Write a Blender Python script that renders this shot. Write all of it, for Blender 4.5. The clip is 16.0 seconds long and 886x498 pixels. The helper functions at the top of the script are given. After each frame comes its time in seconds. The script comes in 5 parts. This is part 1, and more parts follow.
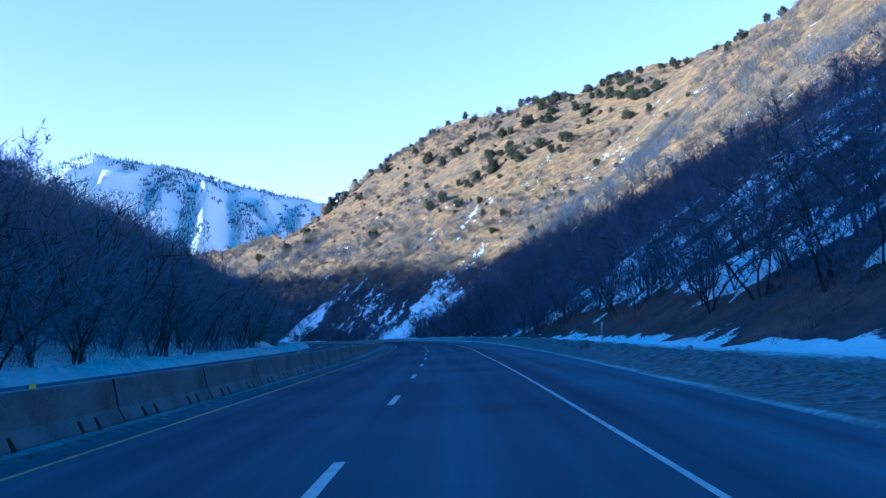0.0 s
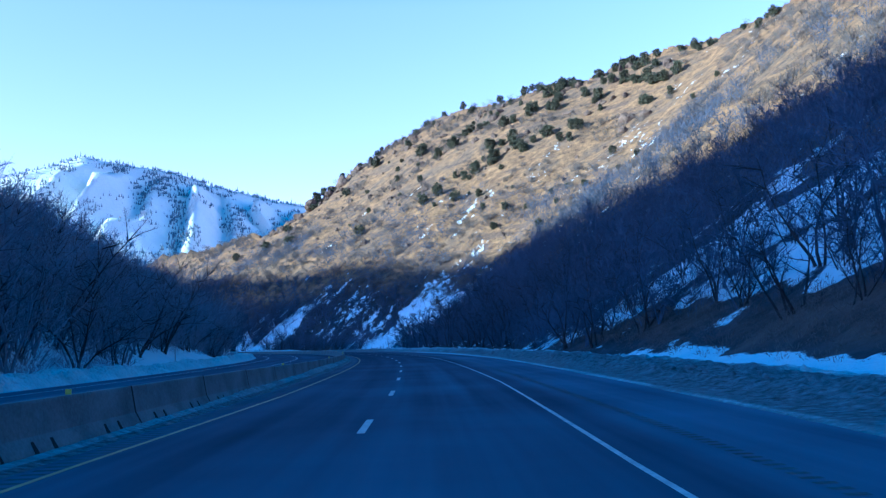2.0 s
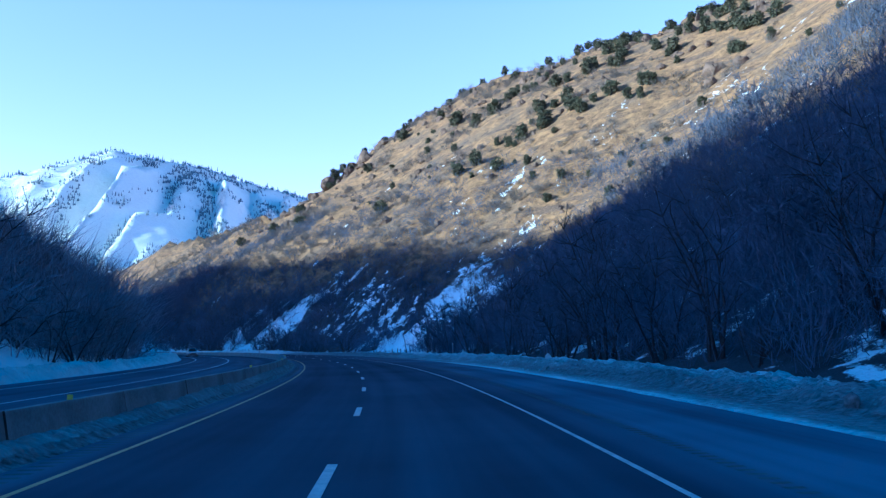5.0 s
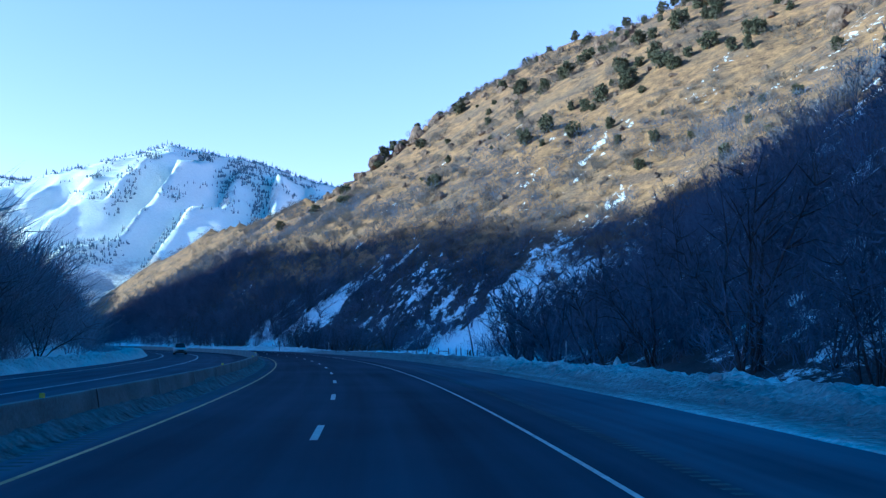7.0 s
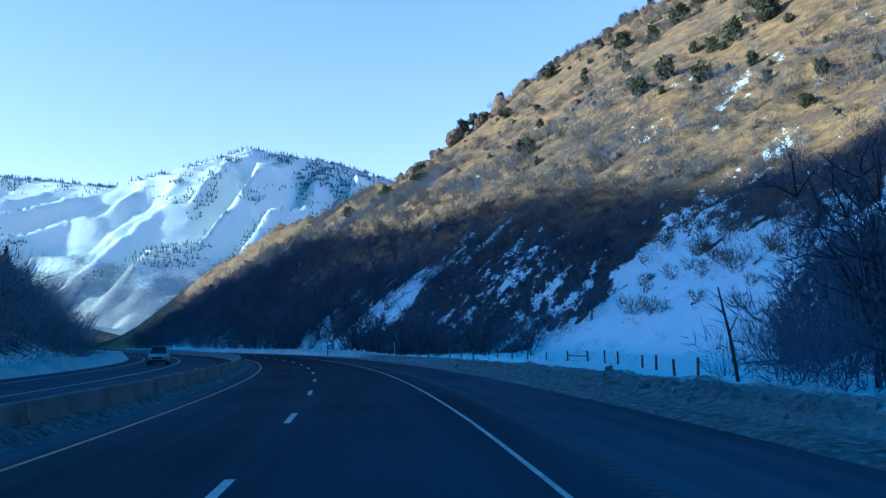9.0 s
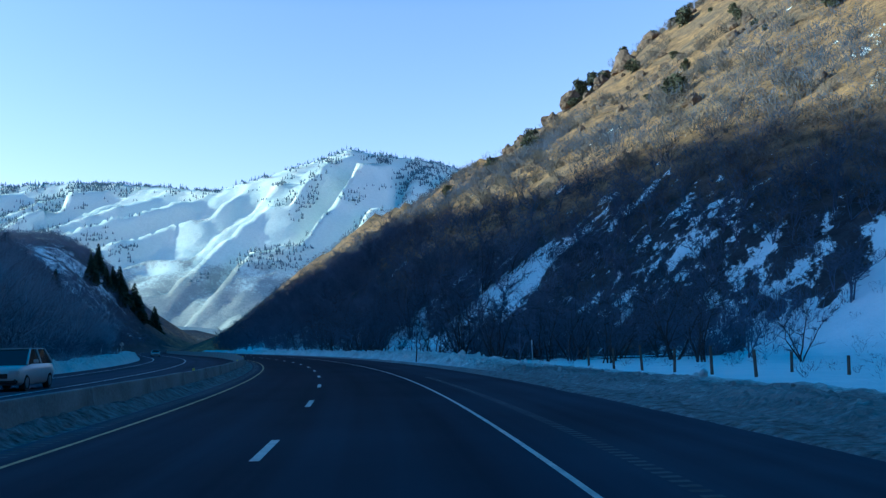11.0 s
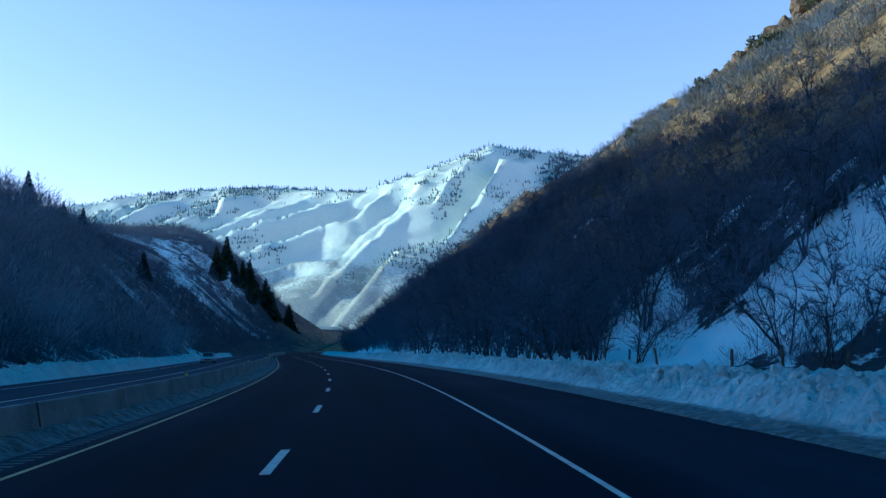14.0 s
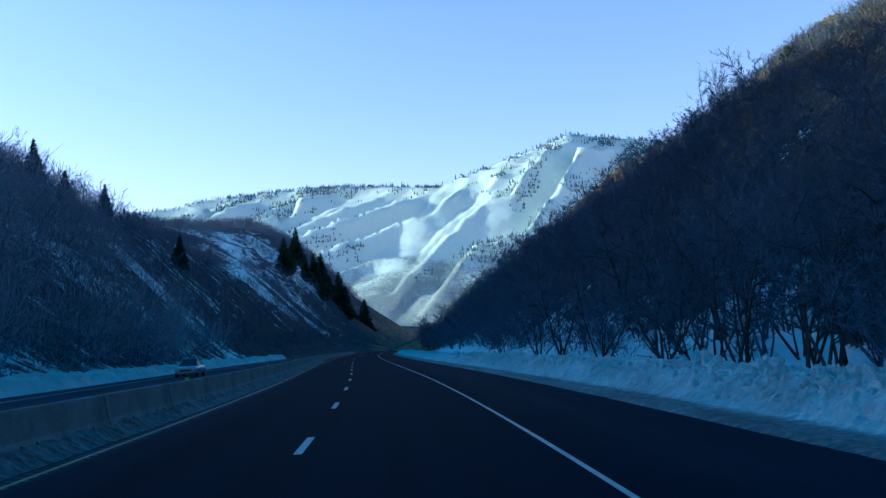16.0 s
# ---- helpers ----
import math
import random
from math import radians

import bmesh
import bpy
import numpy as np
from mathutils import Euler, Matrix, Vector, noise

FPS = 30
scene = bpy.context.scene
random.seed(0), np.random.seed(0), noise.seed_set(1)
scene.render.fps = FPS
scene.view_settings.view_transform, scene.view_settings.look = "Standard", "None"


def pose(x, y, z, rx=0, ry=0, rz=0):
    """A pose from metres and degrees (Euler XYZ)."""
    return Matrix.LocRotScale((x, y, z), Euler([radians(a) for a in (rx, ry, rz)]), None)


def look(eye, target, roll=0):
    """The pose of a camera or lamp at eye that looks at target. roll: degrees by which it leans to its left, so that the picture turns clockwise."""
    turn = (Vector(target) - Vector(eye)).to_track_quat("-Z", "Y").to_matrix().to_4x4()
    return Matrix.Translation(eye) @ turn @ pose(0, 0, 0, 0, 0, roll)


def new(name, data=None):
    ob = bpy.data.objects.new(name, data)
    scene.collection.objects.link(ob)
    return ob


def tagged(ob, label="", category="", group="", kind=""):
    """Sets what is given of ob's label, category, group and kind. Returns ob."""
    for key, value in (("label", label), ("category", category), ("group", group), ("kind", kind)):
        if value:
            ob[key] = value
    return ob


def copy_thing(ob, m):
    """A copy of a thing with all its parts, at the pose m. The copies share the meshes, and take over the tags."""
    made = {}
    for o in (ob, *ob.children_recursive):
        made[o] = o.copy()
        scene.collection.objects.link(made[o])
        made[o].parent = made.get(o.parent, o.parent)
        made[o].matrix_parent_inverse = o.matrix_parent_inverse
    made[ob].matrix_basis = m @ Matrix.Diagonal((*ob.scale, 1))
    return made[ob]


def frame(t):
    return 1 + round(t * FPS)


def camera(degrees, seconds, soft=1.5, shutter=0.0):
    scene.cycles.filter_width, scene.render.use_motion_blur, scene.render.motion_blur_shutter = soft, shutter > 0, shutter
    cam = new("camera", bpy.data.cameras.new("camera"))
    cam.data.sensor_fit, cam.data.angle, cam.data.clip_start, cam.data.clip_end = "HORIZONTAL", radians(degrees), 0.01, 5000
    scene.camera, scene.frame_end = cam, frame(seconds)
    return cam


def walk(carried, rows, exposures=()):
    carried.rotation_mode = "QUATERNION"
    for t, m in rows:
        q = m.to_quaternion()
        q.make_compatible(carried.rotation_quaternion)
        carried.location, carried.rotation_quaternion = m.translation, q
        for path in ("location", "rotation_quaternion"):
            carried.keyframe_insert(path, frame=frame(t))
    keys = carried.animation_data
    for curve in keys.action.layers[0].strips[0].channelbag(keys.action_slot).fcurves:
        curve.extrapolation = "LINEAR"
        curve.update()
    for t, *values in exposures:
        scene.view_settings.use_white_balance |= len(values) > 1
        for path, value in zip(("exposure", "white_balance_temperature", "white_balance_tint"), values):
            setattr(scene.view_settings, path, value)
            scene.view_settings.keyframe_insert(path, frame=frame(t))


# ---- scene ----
cam = camera(52.87, 16.0, soft=1.35)
PATH = [
    (0, (-0.057, 0.972, 1.415), (-0.82, 20.868, 3.307), -2.63),
    (0.5, (-0.402, 12.57, 1.422), (-1.046, 32.464, 3.377), -2.37),
    (1, (-0.816, 24.247, 1.493), (-1.49, 44.132, 3.521), -2.35),
    (1.5, (-1.321, 35.959, 1.493), (-1.935, 55.844, 3.544), -2.17),
    (2, (-1.965, 47.778, 1.519), (-2.594, 67.66, 3.597), -2.07),
    (2.5, (-2.647, 59.526, 1.551), (-3.289, 79.409, 3.619), -2.11),
    (3, (-3.439, 71.392, 1.541), (-4.161, 91.268, 3.651), -1.52),
    (3.5, (-4.225, 83.479, 1.589), (-5.099, 103.347, 3.712), -1.15),
    (4, (-4.995, 95.666, 1.564), (-5.977, 115.529, 3.687), -1.07),
    (6.5, (-11.703, 155.731, 1.574), (-13.871, 175.5, 3.685), -0.40),
    (7, (-13.647, 167.869, 1.672), (-16.162, 187.6, 3.759), -0.15),
    (7.5, (-15.875, 180.183, 1.736), (-18.767, 199.864, 3.804), -0.33),
    (8, (-18.263, 192.443, 1.65), (-21.626, 212.049, 3.719), 0.01),
    (8.5, (-21.066, 204.972, 1.638), (-24.842, 224.5, 3.735), -0.17),
    (9, (-24.315, 217.401, 1.722), (-28.579, 236.829, 3.808), -0.77),
    (11.5, (-45.647, 278.007, 1.545), (-52.543, 296.66, 3.665), -1.04),
    (12, (-50.999, 289.648, 1.727), (-58.347, 308.128, 3.848), -1.13),
    (12.5, (-56.613, 301.48, 1.584), (-64.567, 319.705, 3.729), -1.00),
    (13, (-62.791, 313.294, 1.657), (-71.367, 331.237, 3.78), -0.72),
    (13.5, (-69.177, 324.907, 1.723), (-78.225, 342.616, 3.846), -1.11),
    (14, (-75.811, 335.912, 1.558), (-85.179, 353.447, 3.736), -1.18),
    (14.5, (-82.557, 346.734, 1.601), (-92.348, 364.039, 3.761), -1.64),
    (15, (-89.359, 357.532, 1.577), (-99.538, 374.614, 3.718), -2.35),
    (15.5, (-96.979, 368.222, 1.69), (-107.515, 385.088, 3.823), -2.37),
    (16, (-104.47, 378.935, 1.667), (-115.346, 395.583, 3.802), -2.51),
]
EXPOSURES = [(0, 1.42, 3560, 11), (4, 1.32, 3560, 10), (7, 1.22, 3610, 5), (9, 1.07, 3650, 1), (12.5, 0.88, 3800, -6), (16, 0.87, 3820, -5)]
walk(cam, [(t, look(eye, target, roll)) for t, eye, target, roll in PATH], EXPOSURES)

# ---- sun, sky and exposure ----
SUN_AZ = radians(112)      # to the left of +y
SUN_EL = radians(13)
sun_dir = Vector((-math.sin(SUN_AZ) * math.cos(SUN_EL), math.cos(SUN_AZ) * math.cos(SUN_EL), math.sin(SUN_EL)))
sun = new("sun", bpy.data.lights.new("sun", "SUN"))
sun.data.energy, sun.data.angle, sun.data.color = 4.2, radians(0.6), (1.0, 0.785, 0.40)
sun.matrix_world = look(sun_dir * 100, (0, 0, 0))
world = bpy.data.worlds.new("sky")
world.use_nodes = True
scene.world = world
wn = world.node_tree
sky = wn.nodes.new("ShaderNodeTexSky")
sky.sky_type, sky.sun_disc = "NISHITA", False
sky.sun_elevation, sky.sun_rotation = SUN_EL, -SUN_AZ
sky.altitude, sky.air_density, sky.dust_density, sky.ozone_density = 1600, 1.0, 0.7, 1.3
wn.nodes["Background"].inputs["Strength"].default_value = 0.29
# clear air: hazy and pale low down; unseen overhead darkened blue to dim shade
up = wn.nodes.new("ShaderNodeTexCoord")
split = wn.nodes.new("ShaderNodeSeparateXYZ")
wn.links.new(up.outputs["Generated"], split.inputs[0])
deep = wn.nodes.new("ShaderNodeValToRGB")
for p_ in (0.33, 0.6):
    deep.color_ramp.elements.new(p_)
for e_, (p_, c_) in zip(deep.color_ramp.elements, ((0.0, (0.88, 0.465, 0.380)), (0.36, (0.92, 0.545, 0.392)), (0.62, (0.045, 0.315, 0.322)), (1.0, (0.016, 0.243, 0.252)))):
    e_.position, e_.color = p_, (*c_, 1)
wn.links.new(split.outputs[2], deep.inputs[0])
tint = wn.nodes.new("ShaderNodeMix")
tint.data_type, tint.blend_type = "RGBA", "MULTIPLY"
tint.inputs[0].default_value = 1.0
wn.links.new(sky.outputs[0], tint.inputs[6])
wn.links.new(deep.outputs[0], tint.inputs[7])
wn.links.new(tint.outputs[2], wn.nodes["Background"].inputs["Color"])

# ---- materials ----
def material(name, roughness=0.9):
    m = bpy.data.materials.new(name)
    m.use_nodes = True
    b = m.node_tree.nodes["Principled BSDF"]
    b.inputs["Roughness"].default_value = roughness
    b.inputs["Specular IOR Level"].default_value = 0.25
    return m, m.node_tree, b


def noise_node(nt, scale, detail=4.0, rough=0.55, stretch=None, coords="Object"):
    tc = nt.nodes.new("ShaderNodeTexCoord")
    n = nt.nodes.new("ShaderNodeTexNoise")
    n.inputs["Scale"].default_value, n.inputs["Detail"].default_value, n.inputs["Roughness"].default_value = scale, detail, rough
    src = tc.outputs[coords]
    if stretch:
        mp = nt.nodes.new("ShaderNodeMapping")
        mp.inputs["Scale"].default_value = stretch
        nt.links.new(src, mp.inputs[0])
        src = mp.outputs[0]
    nt.links.new(src, n.inputs["Vector"])
    return n.outputs["Fac"]


def ramp(nt, fac, stops):
    r = nt.nodes.new("ShaderNodeValToRGB")
    while len(r.color_ramp.elements) < len(stops):
        r.color_ramp.elements.new(0.5)
    for e, (p, c) in zip(r.color_ramp.elements, stops):
        e.position, e.color = p, (*c, 1) if len(c) == 3 else (c[0], c[0], c[0], 1)
    nt.links.new(fac, r.inputs[0])
    return r.outputs[0]


def mixed(nt, fac, a, b, kind="MIX"):
    n = nt.nodes.new("ShaderNodeMix")
    n.data_type, n.blend_type = "RGBA", kind
    for s, v in ((0, fac), (6, a), (7, b)):
        if isinstance(v, (int, float)):
            n.inputs[s].default_value = v
        elif isinstance(v, tuple):
            n.inputs[s].default_value = (*v, 1)
        else:
            nt.links.new(v, n.inputs[s])
    return n.outputs[2]


def maths(nt, op, a, b=None):
    n = nt.nodes.new("ShaderNodeMath")
    n.operation = op
    for i, v in enumerate((a, b)):
        if v is None:
            continue
        if isinstance(v, (int, float)):
            n.inputs[i].default_value = v
        else:
            nt.links.new(v, n.inputs[i])
    return n.outputs[0]


def bump(nt, b, height, strength=0.4, distance=0.05):
    n = nt.nodes.new("ShaderNodeBump")
    n.inputs["Strength"].default_value, n.inputs["Distance"].default_value = strength, distance
    nt.links.new(height, n.inputs["Height"])
    nt.links.new(n.outputs[0], b.inputs["Normal"])


def two_tone(name, a, b_col, scale, fine=None, roughness=0.9, strength=0.3, distance=0.02, metal=0.0):
    m, nt, b = material(name, roughness)
    big = noise_node(nt, scale)
    small = noise_node(nt, fine or scale * 9, 5.0, 0.65)
    f = maths(nt, "ADD", maths(nt, "MULTIPLY", big, 0.6), maths(nt, "MULTIPLY", small, 0.4))
    nt.links.new(ramp(nt, f, [(0.36, a), (0.64, b_col)]), b.inputs["Base Color"])
    b.inputs["Metallic"].default_value = metal
    bump(nt, b, small, strength, distance)
    return m


def ground_material():
    """Dry grass, leaf litter and rock, with snow where the snow attribute and the drifts allow it."""
    m, nt, b = material("hillside", 0.95)
    at = nt.nodes.new("ShaderNodeAttribute")
    at.attribute_name = "snow"
    lit = nt.nodes.new("ShaderNodeAttribute")
    lit.attribute_name = "litter"
    big = noise_node(nt, 0.05, 5.0, 0.6)
    mid = noise_node(nt, 0.3, 6.0, 0.7)
    fine = noise_node(nt, 2.2, 5.0, 0.7)
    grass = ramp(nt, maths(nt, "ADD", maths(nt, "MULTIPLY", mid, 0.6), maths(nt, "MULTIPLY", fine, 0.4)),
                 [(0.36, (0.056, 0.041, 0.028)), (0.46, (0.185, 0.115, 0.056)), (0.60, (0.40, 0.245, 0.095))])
    # ground under leaf litter, its blue put in for the tint of shade
    shade_tinted_soil = ramp(nt, mid, [(0.35, (0.020, 0.022, 0.028)), (0.65, (0.060, 0.063, 0.074))])
    # patches of grey dead scrub and ledges that follow the slope's level lines
    dead = ramp(nt, noise_node(nt, 0.045, 6.0, 0.7), [(0.50, (0,)), (0.60, (1,))])
    grass = mixed(nt, maths(nt, "MULTIPLY", dead, 0.5), grass, ramp(nt, fine, [(0.35, (0.05, 0.044, 0.038)), (0.65, (0.17, 0.145, 0.115))]))
    ledge = ramp(nt, noise_node(nt, 1.0, 5.0, 0.7, (0.035, 0.035, 0.30)), [(0.56, (0,)), (0.61, (1,))])
    grass = mixed(nt, maths(nt, "MULTIPLY", ledge, 0.8), grass, ramp(nt, fine, [(0.35, (0.06, 0.045, 0.034)), (0.65, (0.22, 0.15, 0.095))]))
    base = mixed(nt, lit.outputs["Fac"], grass, shade_tinted_soil)
    rock = ramp(nt, fine, [(0.4, (0.09, 0.07, 0.055)), (0.7, (0.24, 0.19, 0.14))])
    rocky = ramp(nt, noise_node(nt, 0.12, 7.0, 0.75), [(0.60, (0,)), (0.66, (1,))])
    base = mixed(nt, maths(nt, "MULTIPLY", rocky, 0.6), base, rock)
    drift = maths(nt, "ADD", maths(nt, "ADD", maths(nt, "MULTIPLY", noise_node(nt, 0.45, 7.0, 0.72, (1.0, 0.5, 0.6)), 0.6), maths(nt, "MULTIPLY", big, 0.2)), 0.1)
    cover = ramp(nt, maths(nt, "ADD", drift, maths(nt, "SUBTRACT", at.outputs["Fac"], 0.5)), [(0.535, (0,)), (0.565, (1,))])
    white = ramp(nt, mid, [(0.3, (0.74, 0.80, 0.82)), (0.7, (0.86, 0.89, 0.90))])
    nt.links.new(mixed(nt, cover, base, white), b.inputs["Base Color"])
    bump(nt, b, maths(nt, "ADD", mid, maths(nt, "MULTIPLY", fine, 0.4)), 0.8, 0.5)
    return m


def asphalt_material():
    m, nt, b = material("asphalt", 0.85)
    b.inputs["Specular IOR Level"].default_value = 0.02
    along = nt.nodes.new("ShaderNodeUVMap")
    mp = nt.nodes.new("ShaderNodeMapping")
    mp.inputs["Scale"].default_value = (1.1, 0.02, 1)
    nt.links.new(along.outputs[0], mp.inputs[0])
    streak = nt.nodes.new("ShaderNodeTexNoise")
    streak.inputs["Scale"].default_value, streak.inputs["Detail"].default_value = 1.0, 4.0
    nt.links.new(mp.outputs[0], streak.inputs["Vector"])
    blotch = noise_node(nt, 0.12, 4.0)
    grain = noise_node(nt, 30.0, 3.0, 0.7)
    tone = maths(nt, "ADD", maths(nt, "MULTIPLY", streak.outputs["Fac"], 0.55), maths(nt, "MULTIPLY", blotch, 0.45))
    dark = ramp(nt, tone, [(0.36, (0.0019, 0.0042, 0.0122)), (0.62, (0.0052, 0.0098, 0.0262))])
    # pale dried salt on shoulders; older first lanes, lightened further as if brighter lit
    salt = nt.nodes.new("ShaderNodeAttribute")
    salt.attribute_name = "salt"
    salt_and_lift = maths(nt, "MULTIPLY", salt.outputs["Fac"], ramp(nt, tone, [(0.3, (0.35,)), (0.65, (1.0,))]))
    col = mixed(nt, salt_and_lift, dark, (0.225, 0.222, 0.280))
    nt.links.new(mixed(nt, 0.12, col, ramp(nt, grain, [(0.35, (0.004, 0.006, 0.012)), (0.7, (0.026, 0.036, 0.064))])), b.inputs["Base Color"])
    bump(nt, b, grain, 0.25, 0.01)
    return m


def bank_material():
    """Ploughed snow, dirty where the dirt attribute says so."""
    m, nt, b = material("ploughed_snow", 0.8)
    at = nt.nodes.new("ShaderNodeAttribute")
    at.attribute_name = "dirt"
    grit = noise_node(nt, 3.0, 6.0, 0.7)
    big = noise_node(nt, 0.5, 4.0)
    snow = ramp(nt, big, [(0.3, (0.52, 0.58, 0.59)), (0.7, (0.76, 0.81, 0.81))])
    dirt = ramp(nt, grit, [(0.35, (0.055, 0.058, 0.06)), (0.65, (0.27, 0.285, 0.295))])
    amount = ramp(nt, maths(nt, "ADD", maths(nt, "MULTIPLY", grit, 0.8), maths(nt, "SUBTRACT", at.outputs["Fac"], 0.5)), [(0.28, (0,)), (0.62, (1,))])
    nt.links.new(mixed(nt, amount, snow, dirt), b.inputs["Base Color"])
    chips = nt.nodes.new("ShaderNodeTexVoronoi")
    chips.inputs["Scale"].default_value = 4.2
    nt.links.new(nt.nodes.new("ShaderNodeTexCoord").outputs["Object"], chips.inputs["Vector"])
    bump(nt, b, maths(nt, "ADD", grit, maths(nt, "MULTIPLY", chips.outputs["Distance"], -1.1)), 0.9, 0.22)
    return m


def mountain_material():
    m, nt, b = material("snow_mountain", 0.9)
    mid = noise_node(nt, 0.012, 8.0, 0.65)
    fine = noise_node(nt, 0.11, 7.0, 0.75)
    snow = ramp(nt, fine, [(0.3, (0.66, 0.715, 0.655)), (0.7, (0.785, 0.83, 0.76))])
    # rock paled to a grey that paints in haze
    rock = ramp(nt, fine, [(0.35, (0.17, 0.18, 0.185)), (0.7, (0.33, 0.335, 0.325))])
    at = nt.nodes.new("ShaderNodeAttribute")
    at.attribute_name = "bare"
    cover = ramp(nt, maths(nt, "ADD", maths(nt, "ADD", maths(nt, "MULTIPLY", mid, 0.5), maths(nt, "MULTIPLY", fine, 0.5)), maths(nt, "SUBTRACT", at.outputs["Fac"], 0.5)), [(0.52, (0,)), (0.64, (0.8,))])
    nt.links.new(mixed(nt, cover, snow, rock), b.inputs["Base Color"])
    bump(nt, b, maths(nt, "ADD", mid, fine), 0.45, 5.0)
    return m


HILL = ground_material()
ASPHALT = asphalt_material()
BANK = bank_material()
MOUNTAIN = mountain_material()
CONCRETE = two_tone("concrete", (0.125, 0.126, 0.130), (0.275, 0.275, 0.270), 0.8, 14.0, 0.85)
WHITE_PAINT = two_tone("white_road_paint", (0.38, 0.355, 0.34), (0.70, 0.63, 0.59), 2.0, 25.0, 0.6, 0.2, 0.005)
YELLOW_PAINT = two_tone("yellow_road_paint", (0.25, 0.175, 0.06), (0.50, 0.35, 0.12), 2.0, 25.0, 0.6, 0.2, 0.005)
BARK = two_tone("bare_bark", (0.022, 0.021, 0.023), (0.064, 0.060, 0.064), 1.5, 12.0, 0.95)
TWIG = two_tone("bare_twigs", (0.050, 0.062, 0.090), (0.142, 0.165, 0.236), 0.12, 3.0, 0.95)
# the same twigs lightened, so the woods across the road look better lit
LIT_TWIG = two_tone("brightened_twigs", (0.128, 0.138, 0.172), (0.345, 0.365, 0.435), 0.12, 3.0, 0.95)
DRY_TWIG = two_tone("dry_brush", (0.080, 0.069, 0.060), (0.215, 0.183, 0.155), 0.10, 3.0, 0.95)
JUNIPER = two_tone("juniper_foliage", (0.055, 0.060, 0.036), (0.135, 0.132, 0.078), 0.6, 5.0, 0.9)
SPRUCE = two_tone("spruce_needles", (0.012, 0.022, 0.014), (0.035, 0.052, 0.030), 0.6, 5.0, 0.9)
ROCK = two_tone("brown_rock", (0.075, 0.055, 0.042), (0.24, 0.17, 0.115), 0.4, 3.0, 0.95, 0.8, 0.2)
WOOD = two_tone("weathered_wood", (0.05, 0.042, 0.036), (0.14, 0.12, 0.10), 2.0, 20.0, 0.9)
STEEL = two_tone("galvanised_steel", (0.32, 0.33, 0.34), (0.48, 0.49, 0.50), 3.0, 30.0, 0.5, 0.1, 0.002, 0.8)
# far conifers, paled and blued to paint in the haze
FAR_TREES = two_tone("hazed_conifers", (0.11, 0.145, 0.17), (0.20, 0.245, 0.275), 0.02, 0.1, 0.9)
DARK_SLOT = two_tone("dark_recess", (0.012, 0.012, 0.012), (0.04, 0.038, 0.036), 4.0, 30.0, 0.95)

# ---- noise on arrays ----
def lattice(ix, iy, seed):
    h = (ix.astype(np.int64) * 374761393 + iy.astype(np.int64) * 668265263 + seed * 1442695041) & 0x7FFFFFFF
    h = ((h ^ (h >> 13)) * 1274126177) & 0x7FFFFFFF
    return ((h ^ (h >> 16)) & 0xFFFF) / 65535.0


def vnoise(x, y, seed=0):
    ix, iy = np.floor(x), np.floor(y)
    fx, fy = x - ix, y - iy
    fx, fy = fx * fx * (3 - 2 * fx), fy * fy * (3 - 2 * fy)
    a, b = lattice(ix, iy, seed), lattice(ix + 1, iy, seed)
    c, d = lattice(ix, iy + 1, seed), lattice(ix + 1, iy + 1, seed)
    return (a * (1 - fx) + b * fx) * (1 - fy) + (c * (1 - fx) + d * fx) * fy


def fbm(x, y, size, octaves=4, seed=0, gain=0.5):
    """Noise about 0, of about -1 to 1."""
    out, amp, total = 0.0, 1.0, 0.0
    for o in range(octaves):
        out = out + amp * (vnoise(x / size * 2**o, y / size * 2**o, seed + 7 * o) * 2 - 1)
        total += amp
        amp *= gain
    return out / total


def smooth(a, b, v):
    u = np.clip((v - a) / (b - a), 0, 1)
    return u * u * (3 - 2 * u)


# ---- the road's line: heading along its length, and places beside it ----
ROAD_S = np.arange(-120.0, 1400.0, 2.0)
HEADING = np.radians(np.interp(ROAD_S, [-30, 40, 100, 150, 200, 250, 300, 350, 400, 450, 540, 640, 760, 1000, 1400],
                               [0.88, 2.67, 4.6, 9.27, 14.81, 19.97, 26.62, 32.58, 36.82, 39.3, 38.5, 36.0, 34.2, 33.4, 33.2]))
HEADING = np.convolve(np.pad(HEADING, 15, mode="edge"), np.hanning(33)[1:-1] / np.hanning(33).sum(), mode="valid")
ROAD_X = np.concatenate([[0], np.cumsum(-np.sin(HEADING) * 2)[:-1]])
ROAD_Y = np.concatenate([[0], np.cumsum(np.cos(HEADING) * 2)[:-1]])
ROAD_X += -1.666 - np.interp(0, ROAD_S, ROAD_X)
ROAD_Y += 8.554 - np.interp(0, ROAD_S, ROAD_Y)
ROAD_X -= 0.09 * np.cos(HEADING) * smooth(60, 160, ROAD_S)
ROAD_Y -= 0.09 * np.sin(HEADING) * smooth(60, 160, ROAD_S)


def beside(s, d):
    """The place d metres to the right of the lane line, s metres along it."""
    th = np.interp(s, ROAD_S, HEADING)
    return np.interp(s, ROAD_S, ROAD_X) + d * np.cos(th), np.interp(s, ROAD_S, ROAD_Y) + d * np.sin(th)


